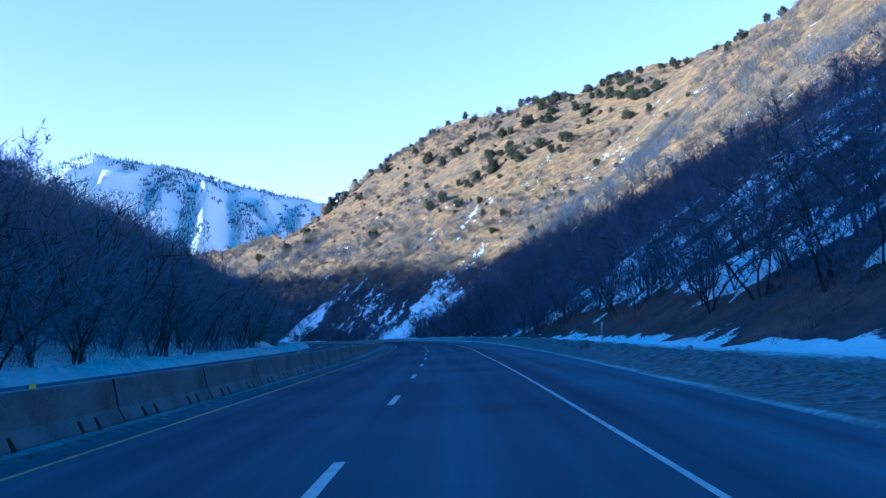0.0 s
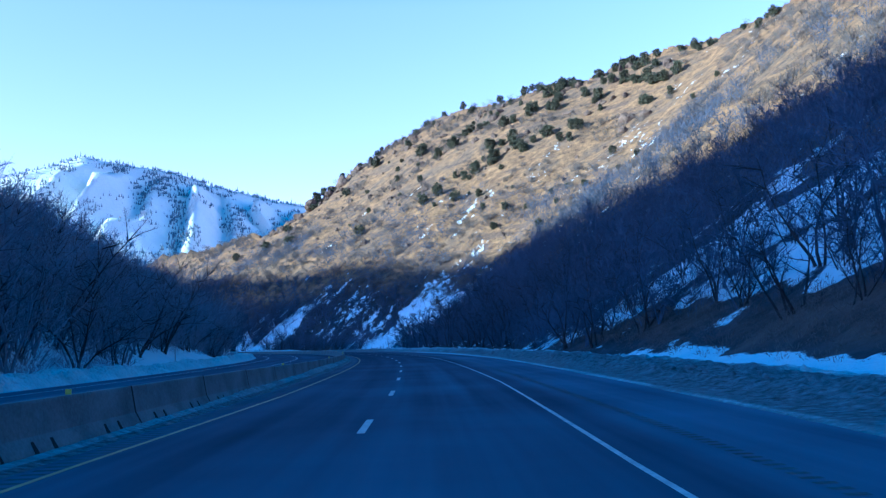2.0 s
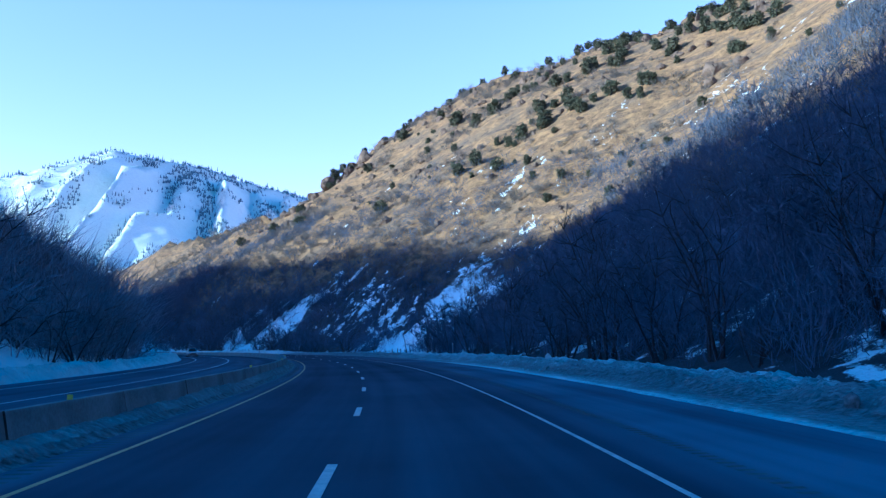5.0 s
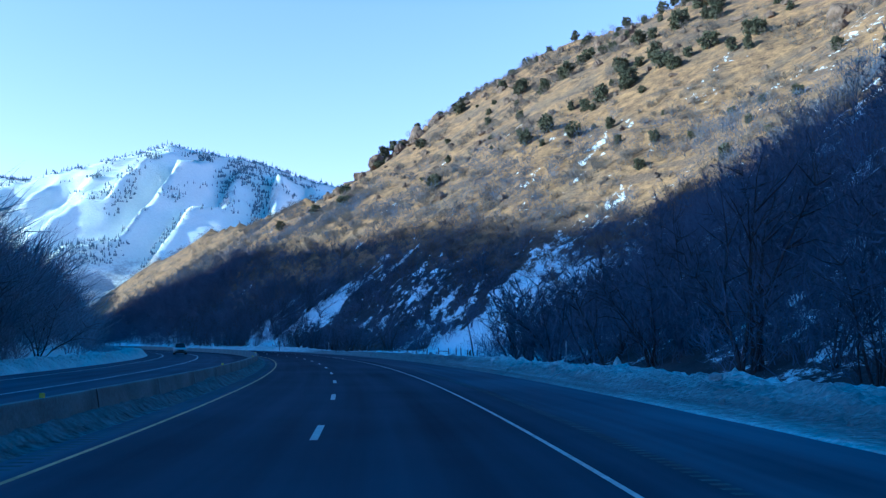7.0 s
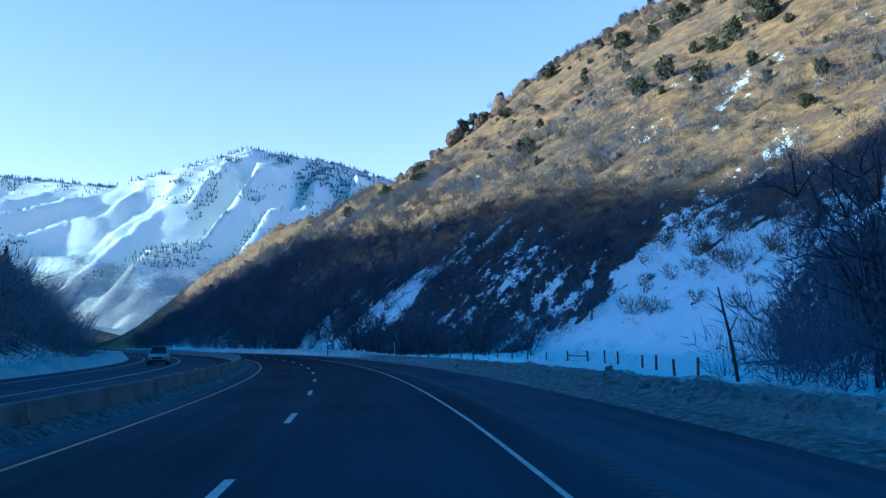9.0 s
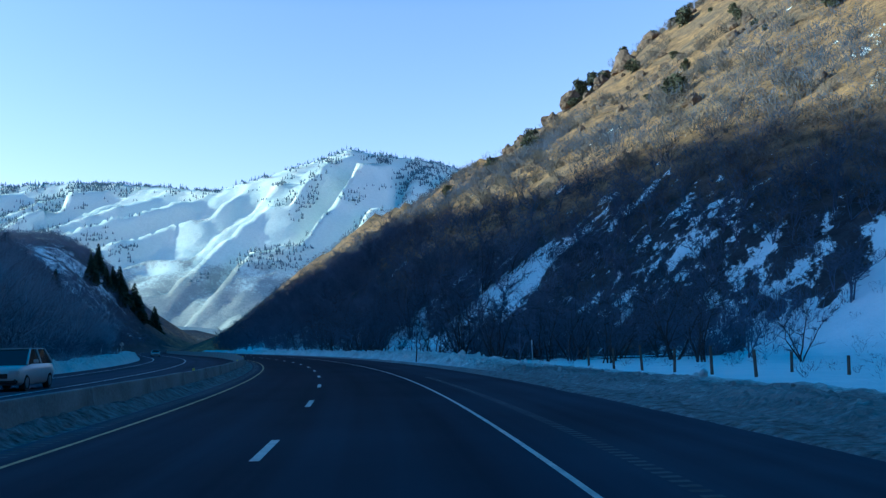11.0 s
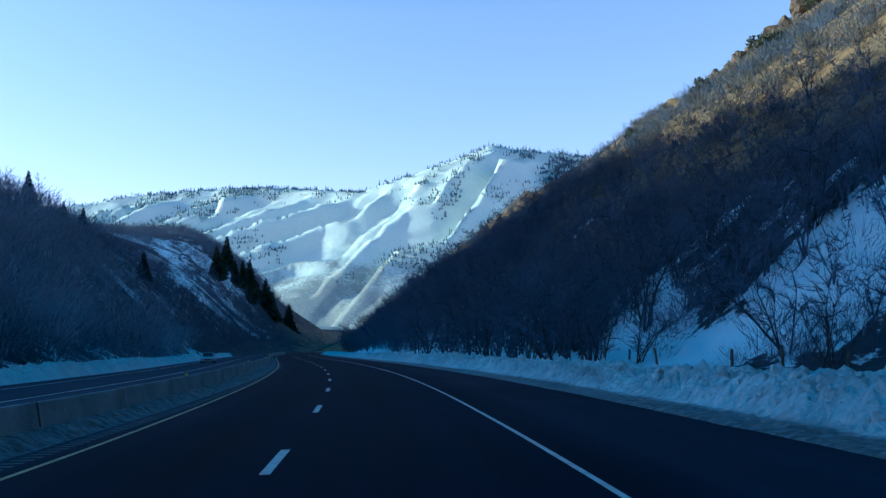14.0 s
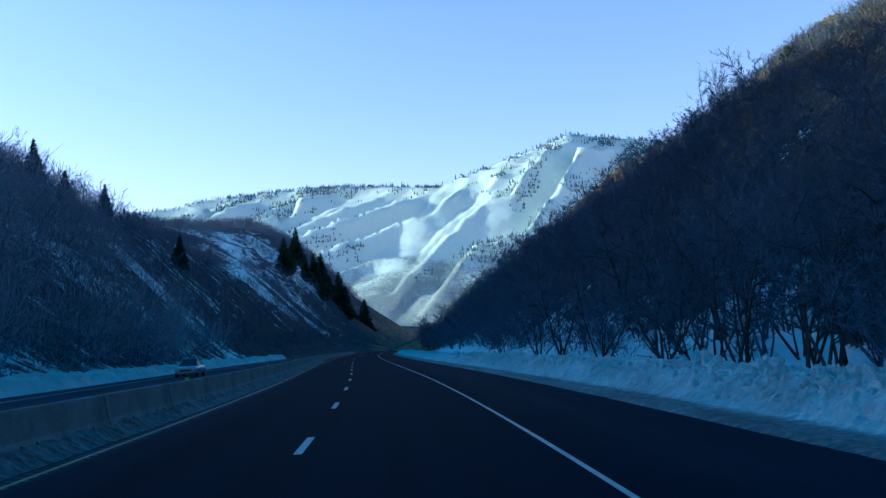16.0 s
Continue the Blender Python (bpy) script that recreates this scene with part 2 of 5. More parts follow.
def along(x, y):
    """s and d of places."""
    x, y = np.atleast_1d(x).astype(float), np.atleast_1d(y).astype(float)
    s, d = np.empty_like(x), np.empty_like(x)
    for a in range(0, len(x), 20000):
        xx, yy = x[a:a + 20000, None], y[a:a + 20000, None]
        i = np.argmin((xx - ROAD_X[::2]) ** 2 + (yy - ROAD_Y[::2]) ** 2, axis=1) * 2
        dx, dy, th = x[a:a + 20000] - ROAD_X[i], y[a:a + 20000] - ROAD_Y[i], HEADING[i]
        s[a:a + 20000] = ROAD_S[i] + np.clip(-dx * np.sin(th) + dy * np.cos(th), -2, 2)
        d[a:a + 20000] = np.where(dx * np.cos(th) + dy * np.sin(th) < 0, -1, 1) * np.hypot(dx, dy)
    return s, d


# crest of the hill beside the road: beyond it the ground falls away
CREST = np.array([(-1000, 1700), (-640, 1235), (-461, 985), (-325, 842), (-225, 722), (-165, 648), (-126, 575), (-95, 571), (-74, 590), (-50, 603), (-20, 588), (10, 556), (35, 518), (60, 494), (85, 479), (108, 452), (150, 390), (195, 310), (235, 200), (262, 0), (270, -300), (270, -1500)], float)


def beyond(x, y):
    """Metres beyond the crest; negative on the road's side."""
    best, sign = np.full(len(x), 1e9), np.ones(len(x))
    for (ax, ay), (bx, by) in zip(CREST, CREST[1:]):
        ux, uy = bx - ax, by - ay
        t = np.clip(((x - ax) * ux + (y - ay) * uy) / (ux * ux + uy * uy), 0, 1)
        px, py = x - ax - t * ux, y - ay - t * uy
        q = np.hypot(px, py)
        near = q < best - 1e-6
        best = np.where(near, q, best)
        sign = np.where(near, np.where(ux * py - uy * px > 0, 1, -1), sign)
    return best * sign


def height(x, y):
    """The ground's height; also s and d there."""
    x, y = np.atleast_1d(x).astype(float), np.atleast_1d(y).astype(float)
    s, d = along(x, y)
    foot = np.interp(s, [-60, 90, 106, 200, 245, 270, 295, 340, 365, 400, 460, 520, 600, 700, 780, 900], [13.5, 14, 12.3, 13.5, 20, 33, 42, 40, 30, 22, 16, 13, 14, 15, 14.5, 10])
    rise = np.maximum(0, d - foot)
    right = (0.78 + 0.10 * smooth(660, 820, s)) * (np.sqrt(rise * rise + 16) - 4) + fbm(x, y, 60, 4, 3) * 6 * smooth(10, 70, rise) + fbm(x, y, 9, 3, 5) * 1.1 * smooth(2, 20, rise)
    u = beyond(x, y)
    right = right - 1.3 * np.maximum(u, 0) - 0.25 * np.maximum(u + 12, 0) * (u < 0)
    right = right * smooth(1250, 950, s)
    right = np.maximum(right, 0.06 * fbm(x, y, 40, 3, 4) - 0.4)
    edge = np.interp(s, [-60, 100, 200, 300, 400, 500, 700, 900], [21, 21, 23, 24, 23, 23, 21, 19.5])
    top = np.interp(s, [-60, 60, 150, 220, 270, 330, 420, 520, 580, 660, 740, 790, 840, 950, 1030, 1130, 1210, 1280, 1350], [46, 46, 46, 36, 20, 14, 22, 36, 43, 42, 41, 46, 70, 84, 93, 96, 90, 74, 30])
    lift = np.maximum(0, -d - edge)
    climb = np.interp(s, [0, 480, 560, 760, 840, 950], [0.9, 0.9, 1.15, 1.15, 1.0, 1.5]) * (np.sqrt(lift * lift + 9) - 3)
    bend = np.interp(s, [450, 560, 1000], [0, 4.0, 5.0])
    left = np.where(s < 480, top * (1 - np.exp(-climb / np.maximum(top, 1))), climb / (1 + (climb / np.maximum(top, 1)) ** np.maximum(bend, 1.2)) ** (1 / np.maximum(bend, 1.2))) + fbm(x, y, 50, 4, 8) * 4 * smooth(8, 60, lift) + fbm(x, y, 9, 3, 9) * 0.8 * smooth(2, 15, lift)
    left = left + fbm(x, y, 70, 4, 12) * 6 * smooth(30, 90, lift) * smooth(440, 560, s)
    left = left * (1 - 0.45 * smooth(110, 220, lift) * smooth(900, 750, s)) * smooth(520, 330, lift)
    z = np.where(d > 0, right, left)
    # unseen massif, added and profiled so its shadow edge fits the camera's view
    shadow_massif = np.interp(y, [-900, -400, -180, -130, -100, -65, 0, 25, 50, 80, 120, 145, 175, 205, 290, 320, 360, 400, 440, 480], [330, 275, 250, 240, 234, 231, 236, 241, 230, 223, 223.5, 217.5, 211.5, 208, 203, 184, 178, 160, 85, 0])
    shadow_massif = shadow_massif * smooth(-540, -800, x) * smooth(-1600, -900, x)
    z = np.where(d < 0, np.maximum(z, shadow_massif), z)
    near = smooth(19.5, 17.5, -d) * smooth(11.0, 9.0, d)
    z = z * (1 - near) - 0.15 * near
    far = np.hypot(x + 100, y - 300)
    z = z * smooth(2600, 1600, far) + fbm(x, y, 300, 4, 21) * 6 * smooth(700, 1500, far)
    return z, s, d


def mesh_object(name, verts, faces, mat, parent=None, flat=False, attrs=None, label=""):
    """One mesh object from arrays: all faces have the same number of corners."""
    verts, faces = np.asarray(verts, np.float32), np.asarray(faces, np.int32)
    me = bpy.data.meshes.new(name)
    n, k = faces.shape
    me.vertices.add(len(verts))
    me.vertices.foreach_set("co", verts.ravel())
    me.loops.add(n * k)
    me.loops.foreach_set("vertex_index", faces.ravel())
    me.polygons.add(n)
    me.polygons.foreach_set("loop_start", np.arange(0, n * k, k, dtype=np.int32))
    me.update(calc_edges=True)
    me.validate()
    if not flat:
        me.shade_smooth()
    for key, values in (attrs or {}).items():
        a = me.attributes.new(key, "FLOAT", "POINT")
        a.data.foreach_set("value", np.asarray(values, np.float32))
    me.materials.append(mat)
    ob = new(name, me)
    if parent is not None:
        ob.parent = parent
    if label:
        tagged(ob, label)
    return ob


def grid_faces(rows, cols):
    i = np.arange((rows - 1) * (cols - 1))
    a = (i // (cols - 1)) * cols + i % (cols - 1)
    return np.stack([a, a + 1, a + cols + 1, a + cols], 1)


def spaced(lo, hi, step, far_lo, far_hi, growth=1.13, most=90.0):
    mid = list(np.arange(lo, hi, step))
    up, st = [mid[-1]], step
    while up[-1] < far_hi:
        st = min(st * growth, most)
        up.append(up[-1] + st)
    down, st = [lo], step
    while down[-1] > far_lo:
        st = min(st * growth, most)
        down.append(down[-1] - st)
    return np.array(down[:0:-1] + mid + up[1:])


def bowl(s, d):
    """Open snow: the wide bowl, its flat front and two chutes."""
    return (np.exp(-(((s - 316) / 25) ** 4 + ((d - 52 - 0.15 * (s - 316)) / 15) ** 4)) + np.exp(-(((s - 303) / 30) ** 6 + ((d - 28) / 20) ** 6))
            )


def earth_cut(s, d, z):
    """Bare earth above the verge."""
    return smooth(0.7, 1.3, z + 2.3 * fbm(s, d, 4, 4, 121, 0.6)) * smooth(3.9, 2.7, z + 1.7 * fbm(s, d, 9, 3, 123)) * smooth(128, 112, s) * (d > 0) * smooth(-0.12, 0.10, fbm(s + 1.1 * d, d * 0.25, 8, 3, 125) + 0.12)


# snow-filled gullies and chutes: from (s, d) to (s, d), half width
GULLIES = [(890, -92, 820, -76, 5.5), (820, -76, 748, -56, 5), (748, -54, 795, -44, 5), (795, -44, 850, -42, 4), (909, -84, 932, -62, 4), (526, -39, 532, -34, 4), (564, -42, 566, -34, 4), (558, -52, 582, -71, 4),
           (395, 41, 399, 37, 3), (399, 37, 394, 31, 4.5), (394, 31, 398, 25, 5), (424, 40, 424, 32, 2.5), (424, 32, 408, 25, 3.5), (438, 20, 446, 24, 4),
           (236, 20, 278, 22, 6), (60, 25, 72, 20.5, 1.6), (84, 30, 94, 24, 2.0), (100, 33, 112, 24.5, 1.8), (72, 34, 82, 27, 2.2), (118, 24, 124, 18, 1.5), (52, 24, 60, 19, 1.4)]


def gully(s, d):
    out = np.zeros(len(s))
    for ax, ay, bx, by, w in GULLIES:
        ux, uy = bx - ax, by - ay
        t = np.clip(((s - ax) * ux + (d - ay) * uy) / (ux * ux + uy * uy), 0, 1)
        out = np.maximum(out, np.exp(-((np.hypot(s - ax - t * ux, d - ay - t * uy) / w) ** 2)))
    return out


def chutes(s, d):
    """Narrow runs down the slope in which snow lies and little grows."""
    return 0.6 * fbm(s - 0.30 * d, d * 0.16, 5.5, 3, 111, 0.6) + 0.5 * fbm(s - 0.45 * d, d * 0.3, 11.0, 4, 113, 0.6)


def snow_amount(x, y, z, s, d):
    """How readily snow lies: much on the shaded lower slopes and verges, little on the sunny hill."""
    chute = chutes(s, d) * (1 - 0.3 * smooth(350, 380, s) * (d > 0))
    a = np.where(d > 0, 0.485 - 0.045 * smooth(12, 42, z) - 0.015 * smooth(42, 90, z), 0.515 - 0.02 * smooth(5, 30, z) - 0.10 * smooth(930, 1010, s)) + np.where(d > 0, 0.20, 0.12) * chute - 0.03 * smooth(335, 350, s) * (d > 0)
    a = a - 0.05 * smooth(230, 150, s) * (d > 0) * smooth(2, 12, z) * smooth(110, 140, s) + 0.20 * smooth(-0.05, 0.35, fbm(s + 0.9 * d, d * 0.45, 5, 4, 119, 0.6)) * smooth(140, 115, s) * smooth(1.0, 2.5, z) * smooth(26, 12, z) * (d > 0)
    a = a - 0.12 * smooth(560, 640, s) * (np.abs(d) < 34) + 0.05 * smooth(620, 680, s) * smooth(20, 34, d)
    a = a + 0.03 * smooth(2, 6, z) * smooth(34, 22, z) * smooth(250, 340, s) * (d > 0) - 0.02 * smooth(330, 390, s) * smooth(6, 14, z) * (d > 0)
    a = a - 0.06 * smooth(420, 450, s) * smooth(5, 10, z) * (d > 0)
    a = a + 0.12 * smooth(0.12, 0.46, fbm(s - 0.32 * d, d * 0.42, 3.8, 4, 117, 0.65)) * smooth(3, 10, z) * smooth(95, 60, z) * smooth(290, 380, s) * (d > 0)
    a = a - 0.09 * smooth(402, 408, s) * smooth(470, 440, s) * smooth(26, 30, d) * smooth(60, 44, d) * (d > 0) * (1 - 3.2 * fbm(s, d, 4.5, 4, 175, 0.7))
    cut = earth_cut(s, d, z)
    wide = np.interp(s, [90, 104, 215, 235, 370, 410], [0, -4.5, -4.5, 0, 0, 7])
    verge = smooth(17.5 + wide, 14.5 + wide * 0.6, d) * (d > 0) + smooth(-28 + 3.5 * smooth(330, 380, s) - 6 * smooth(125, 100, s), -23 - 4 * smooth(125, 100, s), d) * (d < 0)
    return np.clip(a + 0.35 * bowl(s, d) + 0.36 * fbm(s, d, 5, 4, 131, 0.75) * smooth(34, 44, d) * smooth(0.1, 0.5, bowl(s, d)) - 0.16 * smooth(38, 56, d) * bowl(s, d) + 0.35 * verge * np.where(d > 0, smooth(620, 520, s), smooth(600, 480, s)) + 0.3 * gully(s, d) - 0.4 * cut, 0, 1)


gx, gy = spaced(-215, 175, 1.7, -4600, 3300), spaced(-25, 620, 1.7, -1800, 4600)
GX, GY = np.meshgrid(gx, gy)
GZ, GS, GD = height(GX.ravel(), GY.ravel())
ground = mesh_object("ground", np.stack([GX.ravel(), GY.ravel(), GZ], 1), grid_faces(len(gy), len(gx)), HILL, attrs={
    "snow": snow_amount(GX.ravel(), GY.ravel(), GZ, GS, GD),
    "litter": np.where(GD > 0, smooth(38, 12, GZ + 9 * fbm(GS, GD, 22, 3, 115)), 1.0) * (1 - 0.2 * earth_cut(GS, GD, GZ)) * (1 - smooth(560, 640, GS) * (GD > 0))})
tagged(ground, "canyon floor and hillsides of dry grass, leaf litter and patchy snow", "ground", kind="structure")

# ---- the snow-covered mountain at the valley's end ----
def mountain():
    ridge = np.array([(-4300, 2050, 470), (-3496, 2500, 576), (-3177, 2780, 604), (-2879, 2976, 656), (-2456, 3104, 661), (-2150, 3110, 622), (-1889, 3120, 590), (-1680, 3200, 660), (-1476, 3337, 752), (-1250, 3560, 735), (-1050, 3760, 690), (-800, 3950, 640), (-300, 4300, 560)], float)
    xs, ys = np.arange(-4200, 100, 16.0), np.arange(1300, 4420, 16.0)
    X, Y = (a.ravel() for a in np.meshgrid(xs, ys))
    best, top, run = np.full(len(X), 1e9), np.zeros(len(X)), np.zeros(len(X))
    start = 0.0
    for (ax, ay, az), (bx, by, bz) in zip(ridge, ridge[1:]):
        ux, uy = bx - ax, by - ay
        n = math.hypot(ux, uy)
        t = np.clip(((X - ax) * ux + (Y - ay) * uy) / n**2, 0, 1)
        q = np.hypot(X - ax - t * ux, Y - ay - t * uy)
        near = q < best
        best, top, run = np.where(near, q, best), np.where(near, az + t * (bz - az), top), np.where(near, start + t * n, run)
        start += n
    q = best + 0.16 * fbm(X, Y, 260, 4, 31) * np.minimum(best, 320)
    z = top - 0.60 * q - 26 + 26 * np.exp(-q / 60)
    lane = run + 0.6 * best + 30 * fbm(X, Y, 300, 3, 35)
    # ribs with a steep sunny side and a long shaded one
    step = lane / 158 + 0.5 * fbm(lane, best, 420, 2, 41)
    tooth = step - np.floor(step)
    rib = np.minimum(tooth / 0.22, (1 - tooth) / 0.78) * (0.55 + 0.9 * lattice(np.floor(step), 0 * step, 45))
    rib2 = 1 - np.abs(vnoise(lane / 54, best / 900, 43) * 2 - 1)
    rib3 = 1 - np.abs(vnoise(lane / 29, best / 500, 47) * 2 - 1)
    z += (rib * 66 + rib2 * 20 + rib3 * 12 - 46) * smooth(10, 190, best) * (0.3 + 0.7 * smooth(1000, 560, best)) + fbm(X, Y, 60, 4, 33, 0.65) * 11
    # wooded bench at its foot
    bench = np.exp(-(((X + 1450) / 520) ** 2 + ((Y - 2180) / 280) ** 2))
    z = np.maximum(z, 90 * bench + 20 * fbm(X, Y, 200, 4, 37) - 30)
    z = np.maximum(z, -30)
    faces = grid_faces(len(ys), len(xs))
    keep = (np.hypot(X + 50, Y - 200) < 4800) & (z > -29)
    faces = faces[keep[faces].any(axis=1)]
    # bare grey is thickest low down, where it stands in for haze
    ob = mesh_object("snow_mountain", np.stack([X, Y, z], 1), faces, MOUNTAIN, attrs={"bare": 0.44 + 0.12 * smooth(0.25, 0.7, bench) * smooth(300, 180, z) + 0.11 * smooth(0.34, 0.22, tooth) * smooth(60, 200, best) + 0.20 * smooth(310, 170, z)})
    tagged(ob, "distant mountain under deep snow with wooded ribs", "mountain", kind="structure")
    # far conifers, too many and too small to count
    rng = np.random.default_rng(5)
    pick = rng.integers(0, len(X), 400000)
    peak = sum(math.dist(a[:2], b[:2]) for a, b in zip(ridge[:8], ridge[1:9]))
    east = run - peak
    belt = sum(np.exp(-((best - k * (east - o)) / w) ** 2) * smooth(0, 60, east) for k, o, w in ((0.95, -30, 42), (0.48, 40, 30), (0.20, 120, 18)))
    clump = fbm(lane, best * 0.35, 60, 4, 51, 0.65)
    wood = 0.75 * clump + 0.45 * (rib2 - 0.5) + 0.9 * belt * smooth(-0.5, 0.2, clump) + 0.5 * (best < 14) + 0.25 * smooth(-2150, -2500, X) - 0.10 * smooth(300, 180, z)
    pick = pick[(wood[pick] + rng.uniform(-0.14, 0.14, len(pick)) > 0.36) & (z[pick] > 60) & keep[pick]][:44000]
    base = np.stack([X[pick] + rng.uniform(-20, 20, len(pick)), Y[pick] + rng.uniform(-20, 20, len(pick)), z[pick] - 4], 1)
    h, w = (rng.gamma(5.0, 1.6, len(pick)) + 2) * (1 - 0.5 * smooth(300, 150, z[pick])), rng.uniform(1.8, 3.8, len(pick))
    verts, faces = [], []
    for k in range(4):
        a = k * 2 * math.pi / 4 + rng.uniform(0, 1, len(pick))
        verts.append(base + np.stack([np.cos(a) * w, np.sin(a) * w, 0 * a + 3], 1))
    verts.append(base + np.stack([0 * h, 0 * h, h + 4], 1))
    n = len(pick)
    faces = np.concatenate([np.stack([np.arange(n) + k * n, np.arange(n) + (k + 1) % 4 * n, np.arange(n) + 4 * n], 1) for k in range(4)])
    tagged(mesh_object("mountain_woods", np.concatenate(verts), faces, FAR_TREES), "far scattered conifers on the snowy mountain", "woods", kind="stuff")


mountain()

# ---- the road ----
def strip(name, s0, s1, step, ds, z, mat, parent=None, attrs=None, label="", shift=None):
    """A sheet along the road over the offsets ds; z and attrs: arrays or functions of s and d."""
    s = np.arange(s0, s1 + step * 0.5, step)
    S, D = np.meshgrid(s, np.asarray(ds, float), indexing="ij")
    D = D + np.interp(S, *shift) if shift else D
    x, y = beside(S.ravel(), D.ravel())
    zz = z(S.ravel(), D.ravel()) if callable(z) else np.full(S.size, float(z))
    ob = mesh_object(name, np.stack([x, y, zz], 1), grid_faces(len(s), len(ds)), mat, parent, attrs={k: f(S.ravel(), D.ravel()) for k, f in (attrs or {}).items()}, label=label)
    uv = ob.data.uv_layers.new(name="UVMap")
    idx = np.empty(len(ob.data.loops), np.int32)
    ob.data.loops.foreach_get("vertex_index", idx)
    uv.data.foreach_set("uv", np.stack([D.ravel()[idx], S.ravel()[idx]], 1).astype(np.float32).ravel())
    ob.data.flip_normals() if ob.data.polygons[0].normal.z < 0 else None
    return ob


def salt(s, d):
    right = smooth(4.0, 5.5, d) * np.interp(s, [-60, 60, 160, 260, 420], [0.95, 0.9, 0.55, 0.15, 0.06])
    # lanes paled most at the start, standing in for brighter light
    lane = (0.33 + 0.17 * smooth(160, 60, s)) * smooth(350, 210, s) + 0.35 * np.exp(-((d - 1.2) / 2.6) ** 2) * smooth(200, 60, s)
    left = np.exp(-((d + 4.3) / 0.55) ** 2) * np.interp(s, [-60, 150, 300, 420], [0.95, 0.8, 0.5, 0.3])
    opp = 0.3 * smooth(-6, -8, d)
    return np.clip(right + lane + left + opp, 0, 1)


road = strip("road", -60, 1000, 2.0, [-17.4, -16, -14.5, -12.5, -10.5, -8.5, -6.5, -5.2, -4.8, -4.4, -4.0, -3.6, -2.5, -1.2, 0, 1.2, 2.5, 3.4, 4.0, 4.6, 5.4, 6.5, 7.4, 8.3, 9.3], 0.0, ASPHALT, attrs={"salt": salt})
tagged(road, "divided highway of worn grey asphalt with salt stains", "road", kind="structure")
WHITE_LINE = ([-60, 5, 50, 72, 100, 190, 230, 290, 360, 405, 900], [3.47, 3.5, 3.53, 3.86, 3.8, 3.8, 3.93, 3.84, 3.74, 3.83, 3.83])
YELLOW_LINE = ([-60, 20, 52, 68, 100, 190, 230, 290, 355, 372, 404, 425, 900], [-3.74, -3.8, -3.78, -3.45, -3.4, -3.55, -3.48, -3.45, -3.5, -3.7, -3.97, -4.05, -4.05])
LANE_LINE = ([45, 56, 66, 90, 170, 230, 290, 345, 420, 900], [0.0, -0.1, 0.03, 0.0, -0.1, -0.08, -0.05, -0.17, -0.24, -0.24])
strip("edge_line", -60, 900, 2.0, [-0.045, 0.045], 0.006, WHITE_PAINT, road, label="solid white edge line", shift=WHITE_LINE)
strip("edge_line", -60, 900, 2.0, [-0.048, 0.048], 0.006, YELLOW_PAINT, road, label="solid yellow edge line", shift=YELLOW_LINE)
strip("edge_line", -60, 900, 2.0, [-11.1, -10.97], 0.006, WHITE_PAINT, road, label="pale line on the opposite road")
strip("edge_line", -60, 900, 2.0, [-15.3, -15.17], 0.006, WHITE_PAINT, road, label="pale edge line on the opposite road")


def lane_dashes():
    period, length, w = 10.973, 2.75, 0.07
    me = bpy.data.meshes.new("lane_dash")
    me.from_pydata([(-w, 0, 0), (w, 0, 0), (w, length, 0), (-w, length, 0), (-w, 0, 0.006), (w, 0, 0.006), (w, length, 0.006), (-w, length, 0.006)], [],
                   [(4, 5, 6, 7), (0, 1, 5, 4), (1, 2, 6, 5), (2, 3, 7, 6), (3, 0, 4, 7)])
    me.materials.append(WHITE_PAINT)
    for k in range(-5, 70):
        ob = new("lane_dash", me)
        ob.parent = road
        x, y = beside(k * period, np.interp(k * period, *LANE_LINE))
        th = float(np.interp(k * period + 1.4, ROAD_S, HEADING))
        ob.matrix_basis = pose(float(x), float(y), 0.001, 0, 0, math.degrees(th))


lane_dashes()


def rumble(name, d0, d1, s0, s1, gap, mat, label):
    s = np.arange(s0, s1, gap)
    verts, n = [], len(s)
    for ds, dd in ((0, d0), (0, d1), (gap * 0.45, d1), (gap * 0.45, d0)):
        x, y = beside(s + ds, np.full(n, dd))
        verts.append(np.stack([x, y, np.full(n, 0.005)], 1))
    faces = np.stack([np.arange(n) + k * n for k in range(4)], 1)
    tagged(mesh_object(name, np.concatenate(verts), faces, mat, road, flat=True), label, kind="stuff")


SLUSH = two_tone("frozen_slush", (0.16, 0.17, 0.18), (0.42, 0.44, 0.46), 1.0, 9.0, 0.8)
GROOVE = two_tone("salted_groove", (0.04, 0.042, 0.045), (0.12, 0.125, 0.13), 0.6, 9.0, 0.8)
rumble("rumble_strip", 4.88, 5.12, 20, 304, 0.33, GROOVE, "snow-filled rumble grooves along the shoulder")
rumble("rumble_strip", -4.2, -3.85, -30, 480, 0.38, GROOVE, "salt-filled rumble grooves beside the yellow line")

